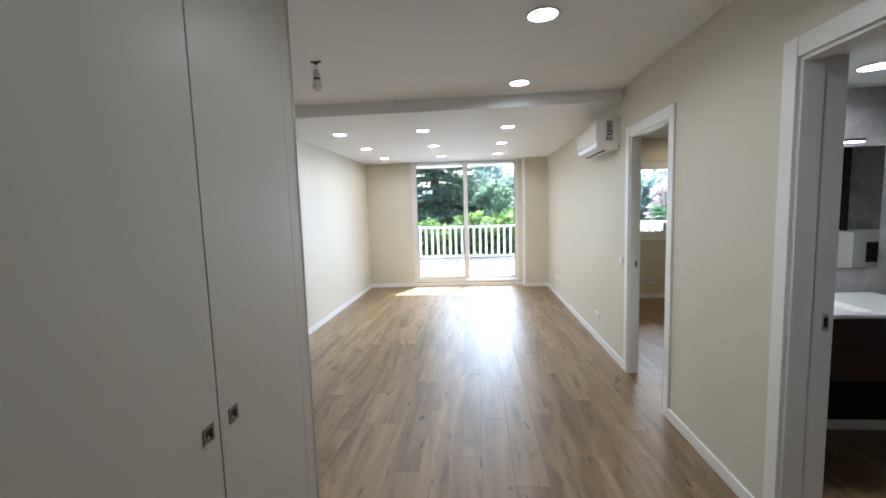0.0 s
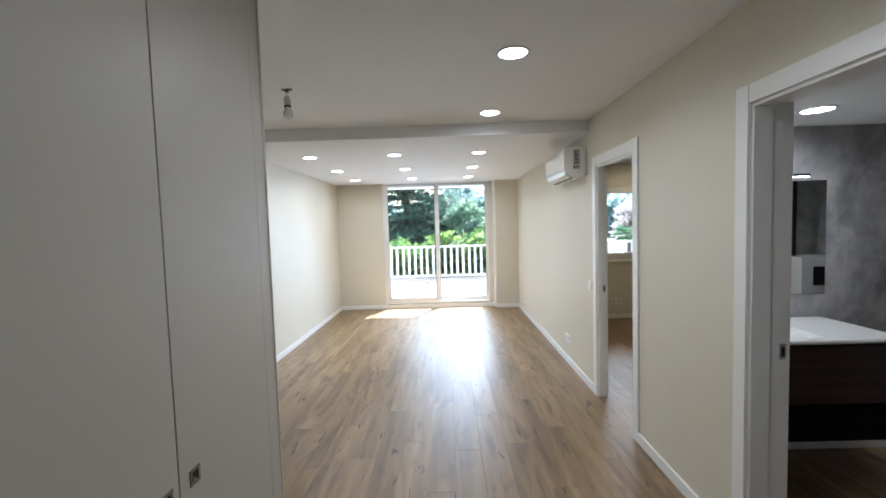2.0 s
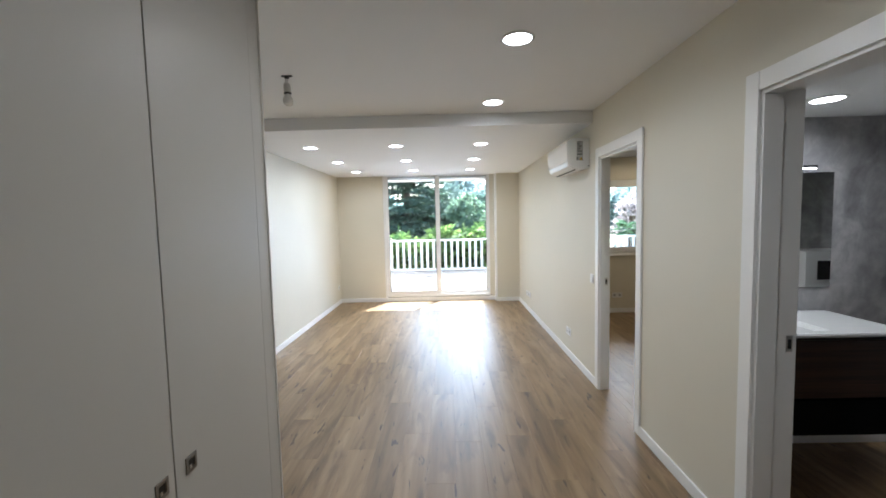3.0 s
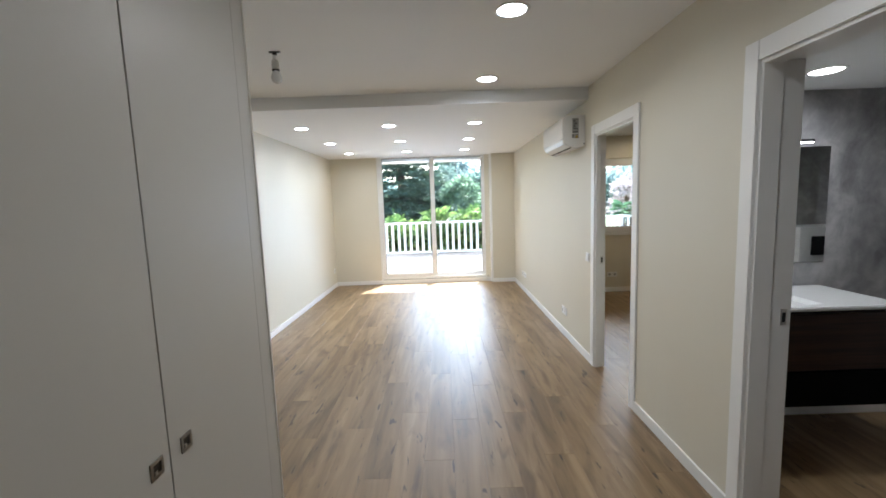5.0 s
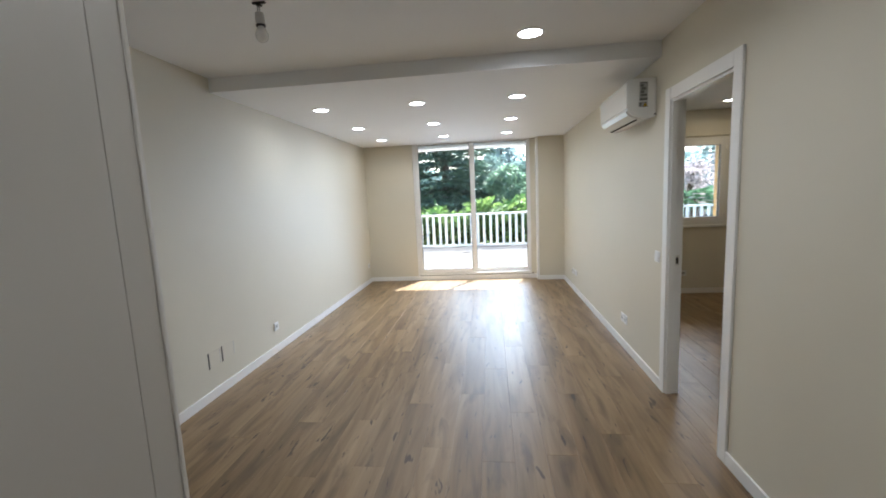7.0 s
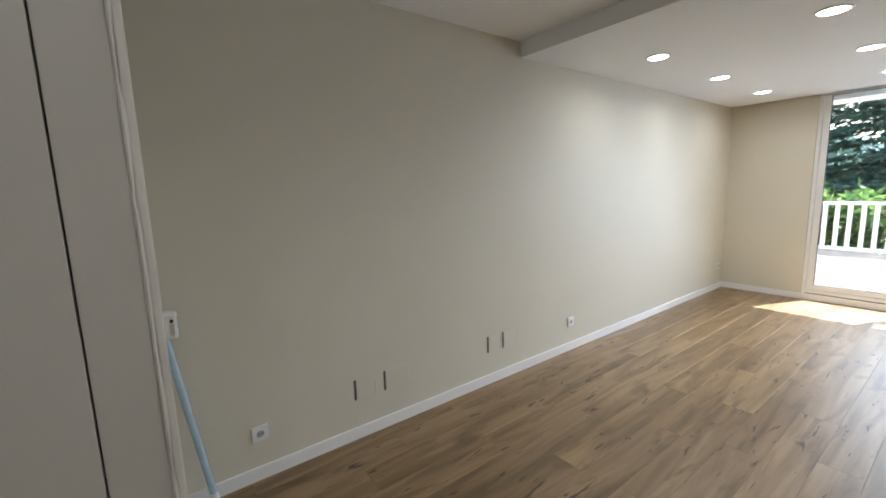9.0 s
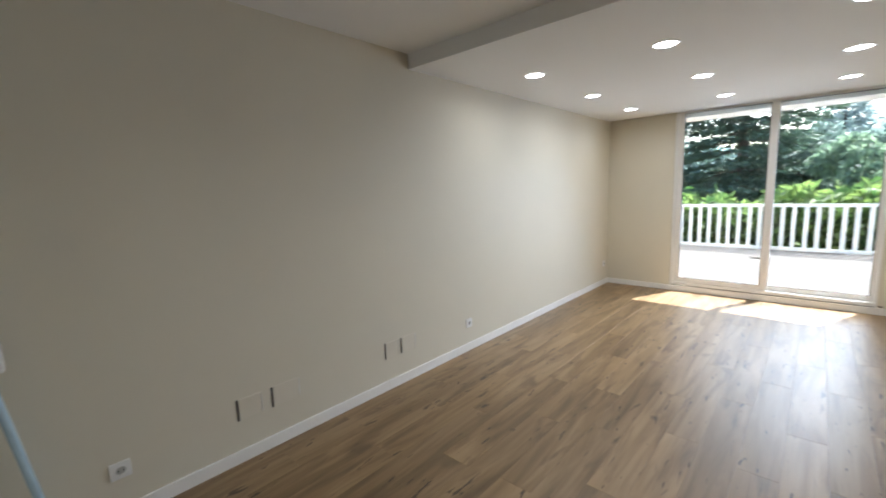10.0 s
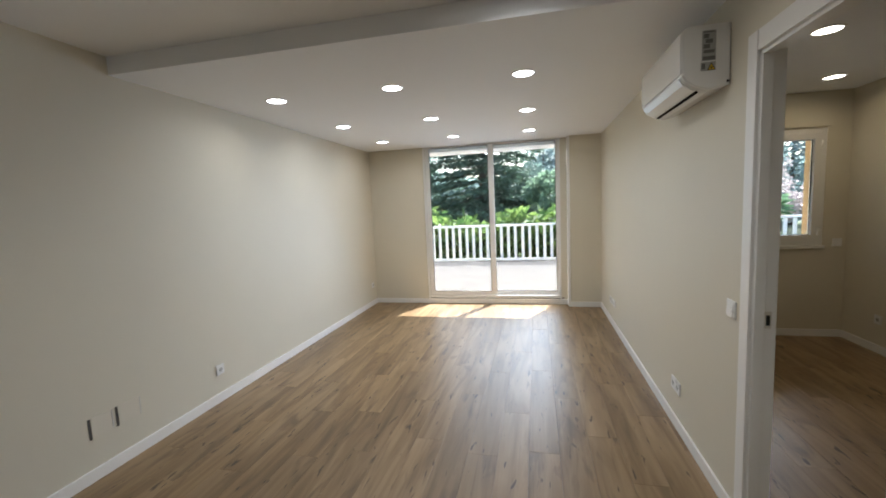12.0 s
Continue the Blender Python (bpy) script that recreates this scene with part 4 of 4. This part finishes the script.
hedge(-7.5, 4.6, 13.25, 14.9, 1.02, 11000)
conifer((-2.3, 25.0, -0.6), 12.5, 4.1, 0.9, 27, CONIFER_LEAF, "large dark green conifer with layered drooping boughs", dense=1.45)
conifer((1.1, 30.0, -0.6), 6.6, 2.2, 0.4, 22, BLUE_LEAF, "tall blue-green conifer in the garden", dense=0.6, clump=0.4)
conifer((15.75, 31.0, -0.6), 7.6, 1.9, 0.4, 24, BLUE_LEAF, "blue-green pyramid conifer beyond the bedroom window", dense=0.65, clump=0.36)
broadleaf((1.2, 18.5, -0.6), 2.75, 1.1, LIGHT_LEAF, "young light green garden tree", count=3600, size=0.24)
broadleaf((3.0, 24.0, -0.6), 3.9, 1.8, TREE_LEAF, "blue-green garden tree with an open crown", count=5200, size=0.3)
broadleaf((-0.9, 27.0, -0.6), 3.6, 2.2, TREE_LEAF, "mid-green garden tree behind the conifer", count=6000, size=0.27)
broadleaf((-9.0, 27.0, -0.6), 5.0, 3.0, TREE_LEAF, "mid-green garden tree at the side", count=6000, size=0.3)
broadleaf((8.7, 31.0, -0.6), 6.4, 2.1, FAR_LEAF, "tall garden tree with an airy crown, its blue-green paled for haze", count=5200, size=0.32)
broadleaf((6.6, 29.0, -0.6), 3.8, 2.4, TREE_LEAF, "mid-green garden tree near the bedroom view", count=5000, size=0.3)
broadleaf((10.6, 24.0, -0.6), 3.5, 0.95, PINK_LEAF, "pale pink flowering tree with bare twigs", count=1700, size=0.17)
broadleaf((13.0, 26.5, -0.6), 1.9, 1.3, PINK_LEAF, "pale greyish pink shrub", count=2600, size=0.2)


def palm(at, height, reach):
    t = thing("palm", at, "small green fan palm behind the railing", "palm")
    base = np.array(at, float)
    tv, tf = [], []
    limb(tv, tf, base, base + (0, 0, height), 0.12, 0.10, 10)
    raw("trunk", tv, tf, BARK, t)
    for k in range(16):
        q, lift = k * 2.4, 0.95 - 0.09 * k
        d = np.array([math.cos(q), math.sin(q), lift])
        d /= np.linalg.norm(d)
        hub = base + (0, 0, height) + d * reach * 0.5
        fv, ff = [], []
        limb(fv, ff, base + (0, 0, height), hub, 0.012, 0.008, 5)
        side = np.cross(d, (0, 0, 1))
        side /= np.linalg.norm(side)
        ang = np.linspace(-1.35, 1.35, 22)
        w = d * np.cos(ang)[:, None] + side * np.sin(ang)[:, None]
        v, f = blades(np.repeat(hub[None], 22, 0), w, reach * 0.62, 0.045, 0.22)
        o = len(fv)
        raw("frond", fv + v.tolist(), [tuple(x) for x in ff] + [tuple(int(i) + o for i in x) for x in f], PALM_LEAF, t)


palm((6.95, 15.2, -0.6), 1.6, 0.68)

# far woods closing the garden
n = 26000
x = rng.uniform(-70, 90, n)
hgt = 5.9 + 0.9 * np.sin(x * 0.21) + 0.6 * np.sin(x * 0.53 + 1) + 0.4 * np.sin(x * 1.3)
c = np.stack([x, rng.uniform(52, 64, n), -0.6 + hgt * rng.uniform(0, 1, n) ** 0.7], 1)
v, f = blades(c, rng.normal(size=(n, 3)), rng.uniform(0.7, 1.6, n), rng.uniform(0.5, 0.9, n), 0.1)
# the leaf colour carries the haze over the woods
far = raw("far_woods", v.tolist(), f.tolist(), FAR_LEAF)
tagged(far, "distant belt of trees, haze painted into the pale green", "woods", "", "stuff")

# ---- pieces: terrace boards and floor planks ----
BOARDS = {}


def slab_mesh(name, w, l, h, ease, material):
    """A plank about the origin, its top at 0, with eased top edges; shared between alike planks."""
    key = (name, round(w, 3), round(l, 3))
    if key not in BOARDS:
        a, b, e = w / 2, l / 2, ease
        v = [(-a, -b, -h), (a, -b, -h), (a, b, -h), (-a, b, -h), (-a, -b, -e), (a, -b, -e), (a, b, -e), (-a, b, -e),
             (-a + e, -b + e, 0), (a - e, -b + e, 0), (a - e, b - e, 0), (-a + e, b - e, 0)]
        f = [(0, 1, 5, 4), (1, 2, 6, 5), (2, 3, 7, 6), (3, 0, 4, 7), (4, 5, 9, 8), (5, 6, 10, 9), (6, 7, 11, 10), (7, 4, 8, 11), (8, 9, 10, 11)]
        me = bpy.data.meshes.new(name)
        me.from_pydata(v, [], f)
        me.materials.append(material)
        BOARDS[key] = me
    return BOARDS[key]


def lay(name, me, parent, at):
    ob = new(name, me)
    ob.parent = parent
    ob.location = at


PLANK_W, PLANK_L, PLANK_X = 0.178, 1.22, -1.967       # one grid of planks through all the rooms
JOINTS = (0.55, 0.10, 1.035, 0.485, 1.17, 0.68, 0.148, 0.72, 0.25, 0.95, 0.44, 1.10, 0.326, 0.85, 0.40, 1.12, 0.62, 0.20, 0.93)


def planks(x0, x1, y0, y1):
    """Planks along y over a rectangle, end joints staggered row by row."""
    for k in range(int((x0 - PLANK_X) / PLANK_W), int((x1 - PLANK_X) / PLANK_W) + 1):
        a, b = max(x0, PLANK_X + k * PLANK_W), min(x1, PLANK_X + (k + 1) * PLANK_W)
        if b - a < 0.004:
            continue
        y = JOINTS[k % len(JOINTS)] - 4 * PLANK_L
        while y < y1 - 0.004:
            c, d = max(y, y0), min(y + PLANK_L, y1)
            if d - c > 0.008:
                lay("plank", slab_mesh("plank", b - a - 0.0006, d - c - 0.0006, 0.0125, 0.0007, FLOOR), floor, ((a + b) / 2, (c + d) / 2, 0))
            y += PLANK_L


XG = PLANK_X + 9 * PLANK_W
planks(XL + 0.002, XG, YC + 0.002, YW - 0.012)
planks(XG, XR - 0.001, YB + 0.002, YW - 0.012)
planks(XC - 0.02, XG, YB + 0.002, YC + 0.001)
planks(XR, XBED, D0, D1)
planks(XR, XBATH, B0, B1)
planks(XBED + 0.001, BX - 0.001, 2.842, BY - 0.002)
planks(XBATH + 0.001, BX - 0.001, 0.652, WY - 0.001)

y = 12.95
k = 0
while y > 6.84:
    w = 0.138
    x0, x1 = (-6.48, 8.98) if y - w > 8.04 else (1.74, 8.98)
    if 6.84 < y - w and not (y - w < 8.04 < y):
        cut = x0 + 2.2 + (k * 1.37) % 3.2
        xs = [x0]
        while cut < x1 - 0.5:
            xs.append(cut)
            cut += 3.6
        xs.append(x1)
        for a, b in zip(xs, xs[1:]):
            me = slab_mesh("board", round(b - a, 2) - 0.004, w - 0.008, 0.022, 0.003, DECK)
            lay("board", me, terrace, ((a + b) / 2, y - w / 2, -0.022))
    y -= w
    k += 1
